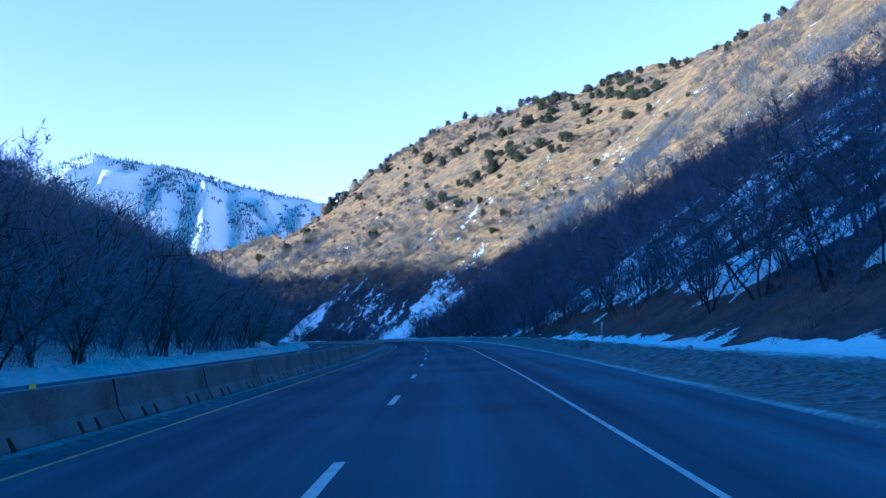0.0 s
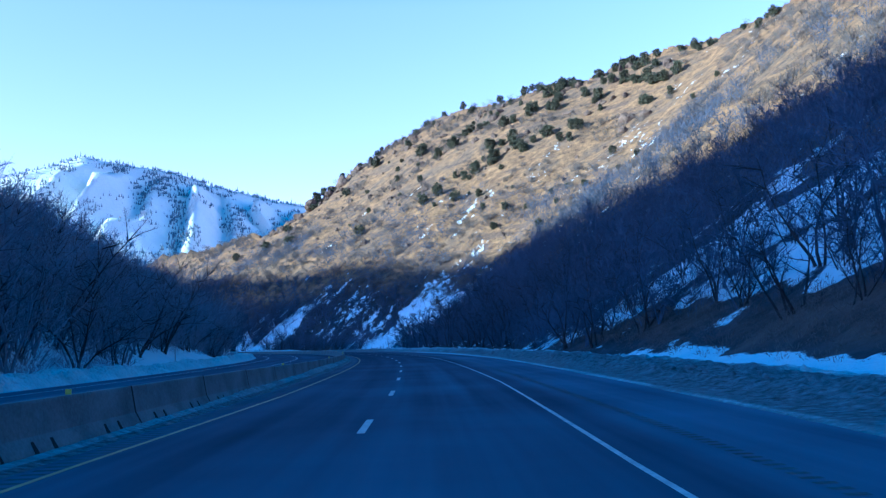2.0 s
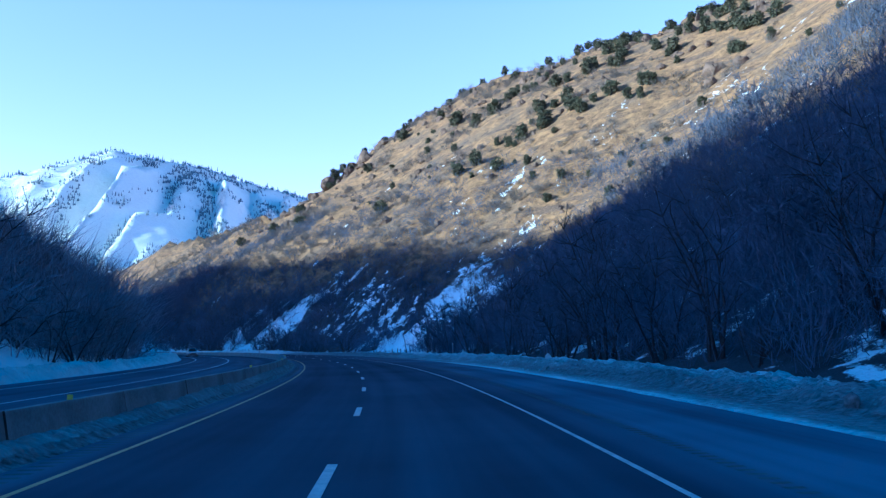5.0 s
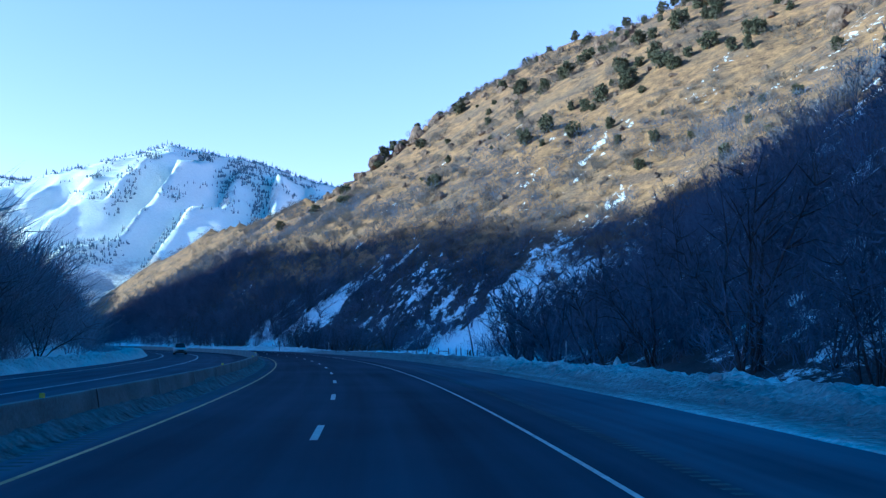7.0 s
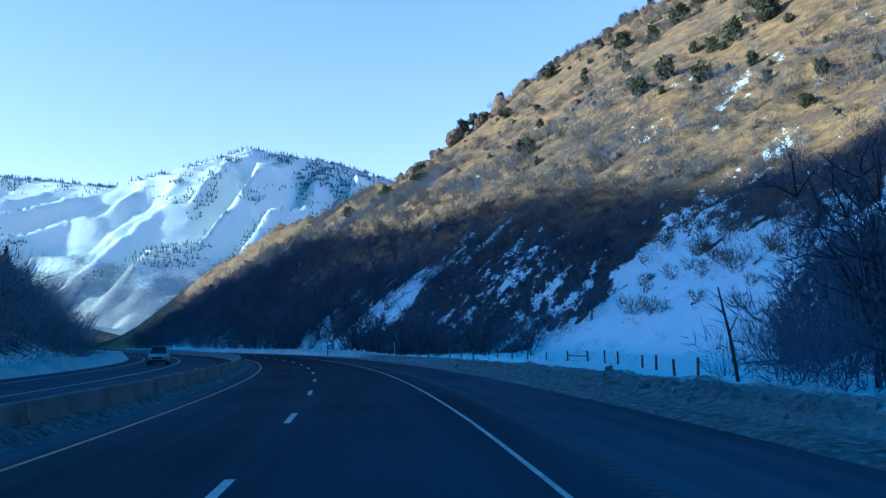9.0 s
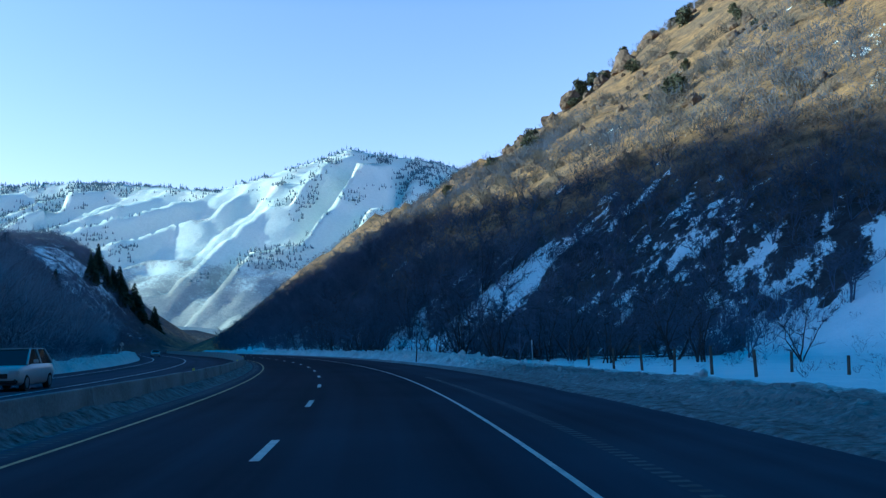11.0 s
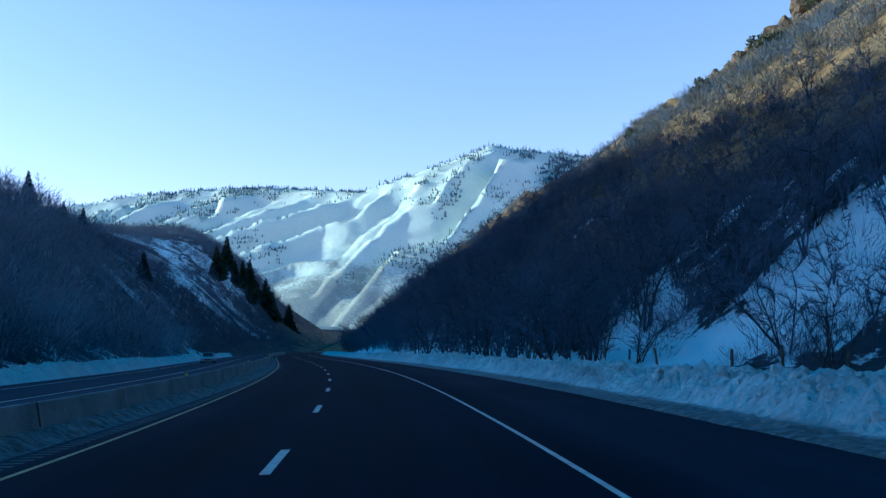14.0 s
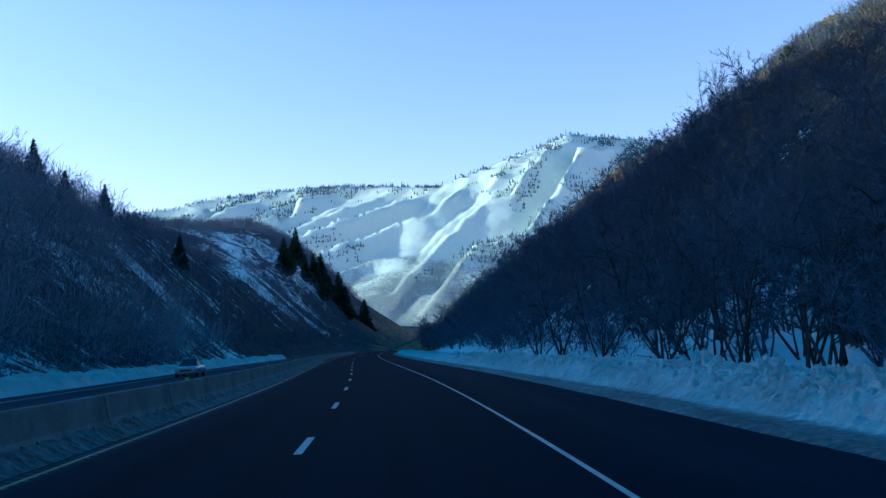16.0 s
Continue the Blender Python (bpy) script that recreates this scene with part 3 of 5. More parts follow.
# ---- ploughed snow along the road ----
def blocks(x, y, size, seed):
    """Angular blocks with tilted flat tops and narrow cracks."""
    x, y = x / size, y / size
    ix, iy = np.floor(x), np.floor(y)
    near, second, top = np.full(x.shape, 9.0), np.full(x.shape, 9.0), np.zeros(x.shape)
    for u in (-1, 0, 1):
        for v in (-1, 0, 1):
            a, b = ix + u, iy + v
            cx, cy = a + lattice(a, b, seed), b + lattice(a, b, seed + 1)
            q = np.hypot(x - cx, y - cy)
            tilt = (lattice(a, b, seed + 3) - 0.5) * (x - cx) * 1.2 + (lattice(a, b, seed + 4) - 0.5) * (y - cy) * 1.2
            second = np.minimum(second, np.maximum(q, near))
            top = np.where(q < near, 0.45 + 0.55 * lattice(a, b, seed + 2) + tilt, top)
            near = np.minimum(near, q)
    return top * np.clip((second - near) * 6.5, 0, 1) ** 0.5


def cells(x, y, size, seed):
    """Rounded blocks: height falls from each block's middle to the cracks between them."""
    x, y = x / size, y / size
    ix, iy = np.floor(x), np.floor(y)
    near, second, tall = np.full(x.shape, 9.0), np.full(x.shape, 9.0), np.zeros(x.shape)
    for u in (-1, 0, 1):
        for v in (-1, 0, 1):
            cx, cy = ix + u + lattice(ix + u, iy + v, seed), iy + v + lattice(ix + u, iy + v, seed + 1)
            q = np.hypot(x - cx, y - cy)
            second = np.minimum(second, np.maximum(q, near))
            tall = np.where(q < near, lattice(ix + u, iy + v, seed + 2), tall)
            near = np.minimum(near, q)
    return (0.35 + 0.65 * tall) * np.clip((second - near) * 3.6, 0, 1) ** 0.45


def lumps(s, d, size, seed):
    return 0.55 * cells(s + 0.3 * fbm(s, d, 1.0, 2, seed), d + 0.25 * fbm(s, d, 0.8, 2, seed + 5), size * 0.24, seed) + 0.5 * cells(s, d, size * 0.13, seed + 9) + 0.4 * fbm(s, d, size * 0.8, 3, seed + 3)


def shoulder(s):
    """How far the ploughed edge lies from its mean place."""
    return np.interp(s, [-60, 3, 50, 70, 105, 175, 190, 224, 288, 303, 355, 408, 700], [-1.5, -1.5, -0.6, -0.3, 0.05, 0.5, 0.55, 0.4, -0.1, -0.05, -0.25, -0.6, -0.6])


def right_bank(s, d):
    d = d - shoulder(s) * smooth(14.5, 11.5, d)
    peak = np.interp(s, [-60, 40, 100, 200, 250, 285, 310, 322, 345, 375, 700], [0.20, 0.22, 0.36, 0.42, 0.34, 0.28, 0.26, 0.56, 0.75, 0.66, 0.66])
    wide = np.interp(s, [-60, 260, 330], [0.0, 0.0, 1.0])
    foot = 9.1 - 0.25 * wide + 0.18 * fbm(s, d * 0, 5, 3, 62)
    body = smooth(foot, foot + 1.5 - 0.55 * wide, d) * smooth(15.0, 12.0, d)
    ruts = 0.05 * fbm(s * 0.12, d, 0.5, 3, 64) * smooth(330, 250, s)
    apron = 0.06 * smooth(7.9, 8.2, d) + 0.02 * fbm(s, d, 0.8, 2, 61) + 0.04 * np.exp(-((d - foot) / 0.12) ** 2) + ruts * smooth(8.1, 8.5, d)
    chunk = 0.46 * cells(s + 0.3 * fbm(s, d, 1.2, 2, 65), d * 1.1 + 0.25 * fbm(s, d, 1.0, 2, 66), 1.15, 63) + 0.32 * blocks(s + 0.15 * fbm(s, d, 0.5, 2, 71), d, 0.62, 67) + 0.20 * cells(s, d, 0.3, 76) + 0.08 * fbm(s, d, 0.35, 2, 68)
    old = 0.25 + 0.75 * lumps(s * 0.6, d * 1.1, 2.4, 63) + 0.75 * np.abs(fbm(s * 0.35 + d * 0.5, d - 0.2 * s, 0.8, 3, 72)) + 0.3 * fbm(s, d, 0.6, 3, 75)
    z = apron + peak * body * (0.16 + np.where(wide > 0, wide * chunk * 1.15 + (1 - wide) * old, old) + 0.25 * fbm(s, d, 9, 2, 69))
    return np.where(d < 7.95, -0.03, z) - 0.25 * smooth(14.2, 15.4, d)


def right_dirt(s, d):
    d = d - shoulder(s) * smooth(14.5, 11.5, d)
    base = np.interp(s, [-60, 80, 160, 215, 240, 305, 322, 420], [0.80, 0.78, 0.56, 0.48, 0.68, 0.68, 0.42, 0.40])
    return base + 0.18 * smooth(8.3, 9.5, d) * smooth(11.5, 9.5, d) * smooth(340, 200, s) - 0.35 * smooth(11.5, 13, d) + 0.32 * smooth(9.1, 8.7, d) * smooth(160, 230, s) - 0.3 * np.exp(-((d - 8.05) / 0.1) ** 2) * smooth(210, 150, s) + 0.12 * fbm(s * 0.15, d, 0.6, 3, 70)


def left_bank(s, d):
    peak = np.interp(s, [-60, 60, 200, 420], [0.7, 0.7, 0.75, 0.85])
    body = smooth(-17.2, -18.1, d) * smooth(-22.5, -20, d)
    return np.where(d > -17.3, -0.03, 0.05 + peak * body * (0.25 + 0.75 * lumps(s, d, 2.6, 73) + 0.5 * fbm(s, d, 6, 3, 74))) - 0.25 * smooth(-21.8, -23, d)


for s_from, s_to, s_step, d_step in ((-30, 200, 0.2, 0.16), (200, 300, 0.15, 0.13), (300, 460, 0.11, 0.1), (460, 640, 0.4, 0.3)):
    bank = strip("snow_bank", s_from, s_to, s_step, list(np.arange(6.3, 15.5, d_step)), right_bank, BANK, attrs={"dirt": right_dirt})
    bank.data.shade_flat() if s_from in (200, 300) else None
    tagged(bank, "bank of ploughed lumpy snow along the shoulder", "snow bank", kind="structure")
bank2 = strip("snow_bank", -30, 600, 0.28, list(np.arange(-23.2, -17.1, 0.24)), left_bank, BANK, attrs={"dirt": lambda s, d: 0.05 + 0.3 * smooth(-18.2, -17.4, d)})
bank2.data.shade_flat()
tagged(bank2, "low bank of ploughed snow beside the opposite road", "snow bank", kind="structure")
def barrier_snow(s, d):
    tall = np.interp(s, [-30, 50, 85, 120, 215, 250, 290, 330, 420, 520], [0.03, 0.03, 0.22, 0.27, 0.24, 0.16, 0.20, 0.22, 0.20, 0.12]) * (1 + 0.35 * fbm(s, d * 0, 7, 3, 84))
    wide = 0.30 + 0.12 * fbm(s, d * 0, 5, 3, 85)
    return tall * smooth(-4.85 + wide + 0.18, -4.88, d) * (0.75 + 0.5 * lumps(s, d, 0.8, 83)) + 0.012 * smooth(-4.3, -4.45, d) - 0.03 * (d > -4.3)


def barrier_dirt(s, d):
    return np.interp(s, [-30, 60, 100, 205, 240, 290, 420], [0.62, 0.58, 0.60, 0.80, 0.95, 0.82, 0.92]) + 0.45 * smooth(-4.62, -4.45, d) + 0.1 * fbm(s, d, 2, 3, 86)


toe = strip("snow_ridge", -30, 520, 0.25, list(np.arange(-4.95, -4.2, 0.07)), barrier_snow, BANK, attrs={"dirt": barrier_dirt})
tagged(toe, "dirty crusted snow along the foot of the barrier", "snow", kind="structure")

def clods():
    """Loose lumps of snow on and beside the bank, past counting."""
    rng = np.random.default_rng(77)
    bm = bmesh.new()
    bmesh.ops.create_icosphere(bm, subdivisions=1, radius=0.95)
    unit, tri = np.array([tuple(v.co) for v in bm.verts]), np.array([[v.index for v in f.verts] for f in bm.faces])
    bm.free()
    n = 14000
    s = rng.uniform(20, 480, n)
    d = 9.0 + rng.gamma(2.0, 0.95, n)
    keep = rng.uniform(0, 1, n) < np.interp(s, [0, 300, 325, 360], [0.02, 0.03, 0.3, 0.5])
    s, d = s[keep], np.minimum(d[keep], 14)
    x, y = beside(s, d)
    z = right_bank(s, d)
    size = np.minimum(rng.gamma(1.6, 0.042, len(s)) + 0.035, 0.32)
    V = unit[None] * (size[:, None, None] * rng.uniform(0.6, 1.3, (len(s), 1, 3))) * rng.uniform(0.6, 1.35, (len(s), len(unit), 3)) + np.stack([x, y, z + size * 0.25], 1)[:, None]
    F = tri[None] + (np.arange(len(s)) * len(unit))[:, None, None]
    ob = mesh_object("snow_clods", V.reshape(-1, 3), F.reshape(-1, 3), BANK, flat=True, attrs={"dirt": np.repeat(right_dirt(s, d) - 0.05, len(unit))})
    tagged(ob, "loose lumps of ploughed snow on the bank", "snow", kind="stuff")


clods()

# ---- concrete median barrier ----
def barrier():
    half = [(0.30, 0.0), (0.30, 0.08), (0.17, 0.32), (0.085, 0.82), (0.07, 0.86)]
    prof = [(-w, h) for w, h in half] + [(w, h) for w, h in reversed(half)]
    length = 6.07
    bm = bmesh.new()
    a = [bm.verts.new((w, -length / 2, h)) for w, h in prof]
    b = [bm.verts.new((w, length / 2, h)) for w, h in prof]
    for i in range(len(prof) - 1):
        bm.faces.new((a[i], b[i], b[i + 1], a[i + 1]))
    bm.faces.new(list(reversed(a))), bm.faces.new(b)
    bmesh.ops.recalc_face_normals(bm, faces=bm.faces)
    me = bpy.data.meshes.new("body")
    bm.to_mesh(me)
    me.materials.append(CONCRETE)
    # slots are patches just proud of the face, coloured for the shade inside
    slot = bpy.data.meshes.new("drain_slot")
    slot.from_pydata([(0.306, -0.07, 0.0), (0.306, 0.07, 0.0), (0.306, 0.07, 0.083), (0.306, -0.07, 0.083), (0.216, 0.045, 0.25), (0.216, -0.045, 0.25), (0.22, -0.07, 0.0), (0.22, 0.07, 0.0)], [],
                     [(0, 1, 2, 3), (3, 2, 4, 5), (0, 6, 7, 1), (1, 7, 4, 2), (0, 3, 5, 6)])
    slot.materials.append(DARK_SLOT)
    seam = bpy.data.meshes.new("joint")
    seam.from_pydata([(w + 0.006, y, h + 0.004) for y in (3.0, 3.085) for w, h in half[::-1]] , [], [(i, i + 1, i + 6, i + 5) for i in range(4)])
    seam.materials.append(DARK_SLOT)
    tab = bpy.data.meshes.new("reflector")
    tab.from_pydata([(x, y, z) for z in (0.86, 0.95) for x, y in ((-0.05, -0.01), (0.05, -0.01), (0.05, 0.01), (-0.05, 0.01))], [],
                    [(4, 5, 6, 7), (0, 1, 5, 4), (1, 2, 6, 5), (2, 3, 7, 6), (3, 0, 4, 7)])
    tab.materials.append(two_tone("yellow_reflector", (0.45, 0.40, 0.06), (0.65, 0.60, 0.12), 5.0, 30.0, 0.4))
    rng = random.Random(4)
    for k in range(-6, 110):
        s = k * 6.1
        x, y = beside(s, -5.12)
        seg = new("barrier_segment")
        seg.matrix_basis = pose(float(x) , float(y), float(np.interp(s, [60, 95, 365, 400], [0, -0.17, -0.17, 0.03])) + rng.uniform(-0.012, 0.004), 0, rng.uniform(-0.4, 0.4), math.degrees(float(np.interp(s, ROAD_S, HEADING))) + rng.uniform(-0.12, 0.12))
        tagged(seg, "weathered concrete median barrier segment with drain slots", "barrier", "concrete median barrier")
        for mesh, yy in [(me, 0)] + [(slot, v) for v in (-1.9, -1.2, 1.15, 1.85)] + [(seam, 0)] + ([(tab, 0)] if k % 4 == 1 else []):
            ob = new(mesh.name.split(".")[0], mesh)
            ob.parent = seg
            ob.location = (0, yy, 0)


barrier()

# ---- plants ----
def tubes(lines, sides=4):
    """Tapered tubes round polylines of (x, y, z, radius)."""
    verts, faces = [], []
    for line in lines:
        line = np.asarray(line, float)
        at = len(verts)
        for i, (x, y, z, r) in enumerate(line):
            d = Vector(line[min(i + 1, len(line) - 1)][:3] - line[max(i - 1, 0)][:3])
            a = d.orthogonal().normalized()
            b = d.normalized().cross(a)
            for k in range(sides):
                w = 2 * math.pi * k / sides
                verts.append(Vector((x, y, z)) + (a * math.cos(w) + b * math.sin(w)) * r)
        for i in range(len(line) - 1):
            for k in range(sides):
                p, q = at + i * sides + k, at + i * sides + (k + 1) % sides
                faces.append((p, q, q + sides, p + sides))
    return np.array([tuple(v) for v in verts]), np.array(faces)


def blades(p, d, w, rng):
    """Thin triangles from points p along d, w wide at the foot."""
    n = len(p)
    side = np.cross(d, rng.normal(size=(n, 3)))
    side /= np.linalg.norm(side, axis=1)[:, None] + 1e-9
    side = side * np.asarray(w).reshape(-1, 1) * 0.5
    verts = np.concatenate([p - side, p + side, p + d])
    i = np.arange(n)
    return verts, np.stack([i, i + n, i + 2 * n], 1)


def thing(name, label, category, group=""):
    return tagged(new(name), label, category, group)


def tree_shape(seed, tall, stems, lean, twigs, wide):
    """Stems and branches as polylines, twigs as blades: a leafless tree of several stems."""
    rng = np.random.default_rng(seed)
    lines, tw_p, tw_d, tw_w = [], [], [], []
    for _ in range(rng.integers(*stems)):
        az, tilt = rng.uniform(0, 2 * math.pi), math.radians(rng.uniform(4, lean))
        d = np.array([math.cos(az) * math.sin(tilt), math.sin(az) * math.sin(tilt), math.cos(tilt)])
        p = np.array([rng.normal(0, 0.22), rng.normal(0, 0.22), -0.35])
        length, r = tall * rng.uniform(0.72, 1.0), 0.016 * tall * rng.uniform(0.7, 1.15)
        line = [(*p, r)]
        for k in range(6):
            d = d + rng.normal(0, 0.13, 3)
            d /= np.linalg.norm(d)
            p = p + d * length / 6
            line.append((*p, r * (1 - (k + 1) / 6.6)))
            if k >= 1:
                for _ in range(2 if k < 4 else 3):
                    b = d * 0.55 + rng.normal(0, 0.55, 3)
                    b[2] = abs(b[2]) * 0.7 + 0.12
                    b /= np.linalg.norm(b)
                    bl = tall * rng.uniform(0.16, 0.30)
                    mid = p + b * bl * 0.5 + rng.normal(0, 0.08, 3)
                    end = mid + (b + rng.normal(0, 0.25, 3)) * bl * 0.5
                    br = r * 0.34
                    lines.append([(*p, br), (*mid, br * 0.6), (*end, br * 0.2)])
                    m = twigs
                    t = rng.uniform(0.15, 1.0, m)[:, None]
                    q = np.where(t < 0.5, p + (mid - p) * t * 2, mid + (end - mid) * (t - 0.5) * 2)
                    dd = b * 0.6 + rng.normal(0, 0.62, (m, 3)) + np.array([0, 0, 0.25])
                    dd *= (rng.uniform(0.3, 0.95, m) * tall * 0.11 / np.linalg.norm(dd, axis=1))[:, None]
                    tw_p.append(q), tw_d.append(dd), tw_w.append(rng.uniform(*wide, m))
        lines.append(line)
    return lines, blades(np.concatenate(tw_p), np.concatenate(tw_d), np.concatenate(tw_w), rng)


def bare_tree(seed, tall, label, group, twig=TWIG, stems=(4, 6), lean=30):
    lines, (v, f) = tree_shape(seed, tall, stems, lean, 34, (0.014, 0.032))
    tree = thing("bare_tree", label, "tree", group)
    mesh_object("trunk", *tubes(lines, 3), BARK, tree, flat=True)
    mesh_object("crown", v, f, twig, tree, flat=True)
    return tree


def thicket(name, x, y, talls, label, rng, seed, twig=TWIG):
    """Further trees of the same growth, past counting, as one mesh."""
    kinds = []
    for k, tall in enumerate(talls):
        lines, (bv, bf) = tree_shape(seed + k, tall, (3, 5), 32, 17, (0.04, 0.075))
        main = [ln for ln in lines if len(ln) > 3]
        tv, tf = tubes(main, 3)
        tf = np.concatenate([tf[:, [0, 1, 2]], tf[:, [0, 2, 3]]])
        side = [ln for ln in lines if len(ln) <= 3]
        p = np.array([ln[0][:3] for ln in side])
        d = np.array([ln[-1][:3] for ln in side]) - p
        sv, sf = blades(p, d, np.full(len(p), 0.06), rng)
        kinds.append((np.concatenate([tv, sv, bv]), np.concatenate([tf, sf + len(tv), bf + len(tv) + len(sv)])))
    z = height(x, y)[0]
    V, F, n = [], [], 0
    for a, b, c in zip(x, y, z):
        v, f = kinds[int(rng.integers(len(kinds)))]
        w, q = rng.uniform(0, 2 * math.pi), rng.uniform(0.75, 1.2)
        m = np.array([[math.cos(w), -math.sin(w), 0], [math.sin(w), math.cos(w), 0], [0, 0, rng.uniform(0.85, 1.1)]]) * q
        V.append(v @ m.T + (a, b, c - 0.1))
        F.append(f + n)
        n += len(v)
    return tagged(mesh_object(name, np.concatenate(V), np.concatenate(F), twig, flat=True), label, "woods", kind="stuff")


def juniper(seed, label):
    rng = np.random.default_rng(seed)
    tree = thing("juniper", label, "tree", "junipers on the sunlit hill")
    mesh_object("trunk", *tubes([[(0, 0, -0.4, 0.22), (0.1, 0.05, 0.9, 0.17), (0.15, 0.2, 2.2, 0.08)], [(0.05, 0, 0.5, 0.12), (0.7, -0.2, 1.6, 0.05)], [(0.05, 0, 0.6, 0.12), (-0.6, 0.4, 1.7, 0.05)]], 5), BARK, tree)
    P, D, W = [], [], []
    for _ in range(22):
        a, up = rng.uniform(0, 2 * math.pi), rng.uniform(-0.9, 0.95)
        out = math.sqrt(1 - up * up) * rng.uniform(0.55, 1.0)
        c = np.array([math.cos(a) * out * 1.15, math.sin(a) * out * 1.15, 1.4 + up * 1.3])
        r = rng.uniform(0.5, 0.8)
        n = rng.normal(size=(44, 3))
        n /= np.linalg.norm(n, axis=1)[:, None]
        P.append(c + n * r * rng.uniform(0.3, 0.85, (44, 1)))
        D.append(n * rng.uniform(0.12, 0.28, (44, 1)) + rng.normal(0, 0.14, (44, 3)) + np.array([0, 0, 0.08]))
        W.append(rng.uniform(0.22, 0.42, 44))
    v, f = blades(np.concatenate(P), np.concatenate(D), np.concatenate(W), rng)
    mesh_object("crown", v, f, JUNIPER, tree, flat=True)
    return tree


def spruce(seed, label):
    rng = np.random.default_rng(seed)
    tree = thing("spruce", label, "tree", "spruces on the slope")
    mesh_object("trunk", *tubes([[(0, 0, -0.5, 0.26), (0, 0, 6, 0.16), (0, 0, 14.5, 0.03)]], 6), BARK, tree)
    P, D, W = [], [], []
    for k in range(34):
        z = 0.9 + 13.6 * (k / 34) ** 0.92
        reach = (15.0 - z) * 0.34 + 0.35
        n = 11 if k < 22 else 7
        a = rng.uniform(0, 2 * math.pi) + np.arange(n) * 2 * math.pi / n + rng.normal(0, 0.12, n)
        q = reach * rng.uniform(0.7, 1.1, n)
        for frac, wide in ((0.0, 0.75), (0.38, 0.85), (0.62, 0.6)):
            P.append(np.stack([np.cos(a) * q * frac, np.sin(a) * q * frac, np.full(n, z) - frac * q * 0.28 + rng.normal(0, 0.06, n)], 1))
            D.append(np.stack([np.cos(a) * q * 0.5, np.sin(a) * q * 0.5, -q * 0.22 + 0.08], 1) + rng.normal(0, 0.10, (n, 3)))
            W.append(np.full(n, wide) * (0.3 + reach * 0.28))
    v, f = blades(np.concatenate(P), np.concatenate(D), np.concatenate(W), rng)
    mesh_object("crown", v, f, SPRUCE, tree, flat=True)
    return tree


def set_down(x, y, rng, scale=1.0, sink=0.0, tilt=3.0):
    z = float(height(x, y)[0][0])
    return pose(float(x), float(y), z - sink, rng.uniform(-tilt, tilt), rng.uniform(-tilt, tilt), rng.uniform(0, 360)) @ Matrix.Diagonal((scale, scale, scale * rng.uniform(0.85, 1.15), 1))


def openness(s, d):
    """Where the slope stays bare of brush."""
    clear = smooth(360, 366, s) * smooth(402, 396, s) * smooth(27, 24, d) + np.exp(-(((d - 22 - (s - 370) * 0.83) / 4.5) ** 4)) * smooth(364, 370, s) * smooth(400, 392, s)
    return bowl(s, d) + 0.9 * gully(s, d) + clear + 0.75 * smooth(0.10, 0.36, chutes(s, d) * (1 - 0.3 * smooth(350, 380, s))) * smooth(10, 50, s) * (1 - 0.55 * smooth(396, 410, s))


def another(proto, m):
    """A copy whose size is that of m alone."""
    return copy_thing(proto, m @ Matrix.Diagonal((*[1 / v for v in proto.scale], 1)))


def plant(protos, spots, rng, lo, hi, sink=0.1):
    """The first of each kind where it was built, and copies on all the spots."""
    used = set()
    for x, y in spots:
        k = len(used) if len(used) < len(protos) else int(rng.integers(len(protos)))
        m = set_down(x, y, rng, rng.uniform(lo, hi), sink)
        if k in used:
            another(protos[k], m)
        else:
            protos[k].matrix_basis = m
            used.add(k)


def scatter(rng, n, s_range, d_range, accept):
    s, d = rng.uniform(*s_range, n), rng.uniform(*d_range, n)
    ok = accept(s, d) > rng.uniform(0, 1, n)
    x, y = beside(s[ok], d[ok])
    return x, y, s[ok], d[ok]


def thinned(x, y, gap, most):
    """Spots no nearer to one another than gap."""
    kept, cells = [], {}
    for a, b in zip(x, y):
        i, j = int(a // gap), int(b // gap)
        if any((a - p) ** 2 + (b - q) ** 2 < gap * gap for u in (-1, 0, 1) for v in (-1, 0, 1) for p, q in cells.get((i + u, j + v), ())):
            continue
        cells.setdefault((i, j), []).append((a, b))
        kept.append((a, b))
        if len(kept) >= most:
            break
    return kept


def left_edge(s):
    """Where the woods across the road begin; further back along a snowy pull-out."""
    return np.interp(s, [112, 130, 185, 210], [-22.0, -25.0, -25.3, -23.3])


def foot_of(s):
    return np.interp(s, [-60, 90, 106, 200, 245, 270, 295, 340, 365, 400, 460, 520, 600, 700, 780, 900], [13.5, 14, 12.3, 13.5, 20, 33, 42, 40, 30, 22, 16, 13, 14, 15, 14.5, 10])


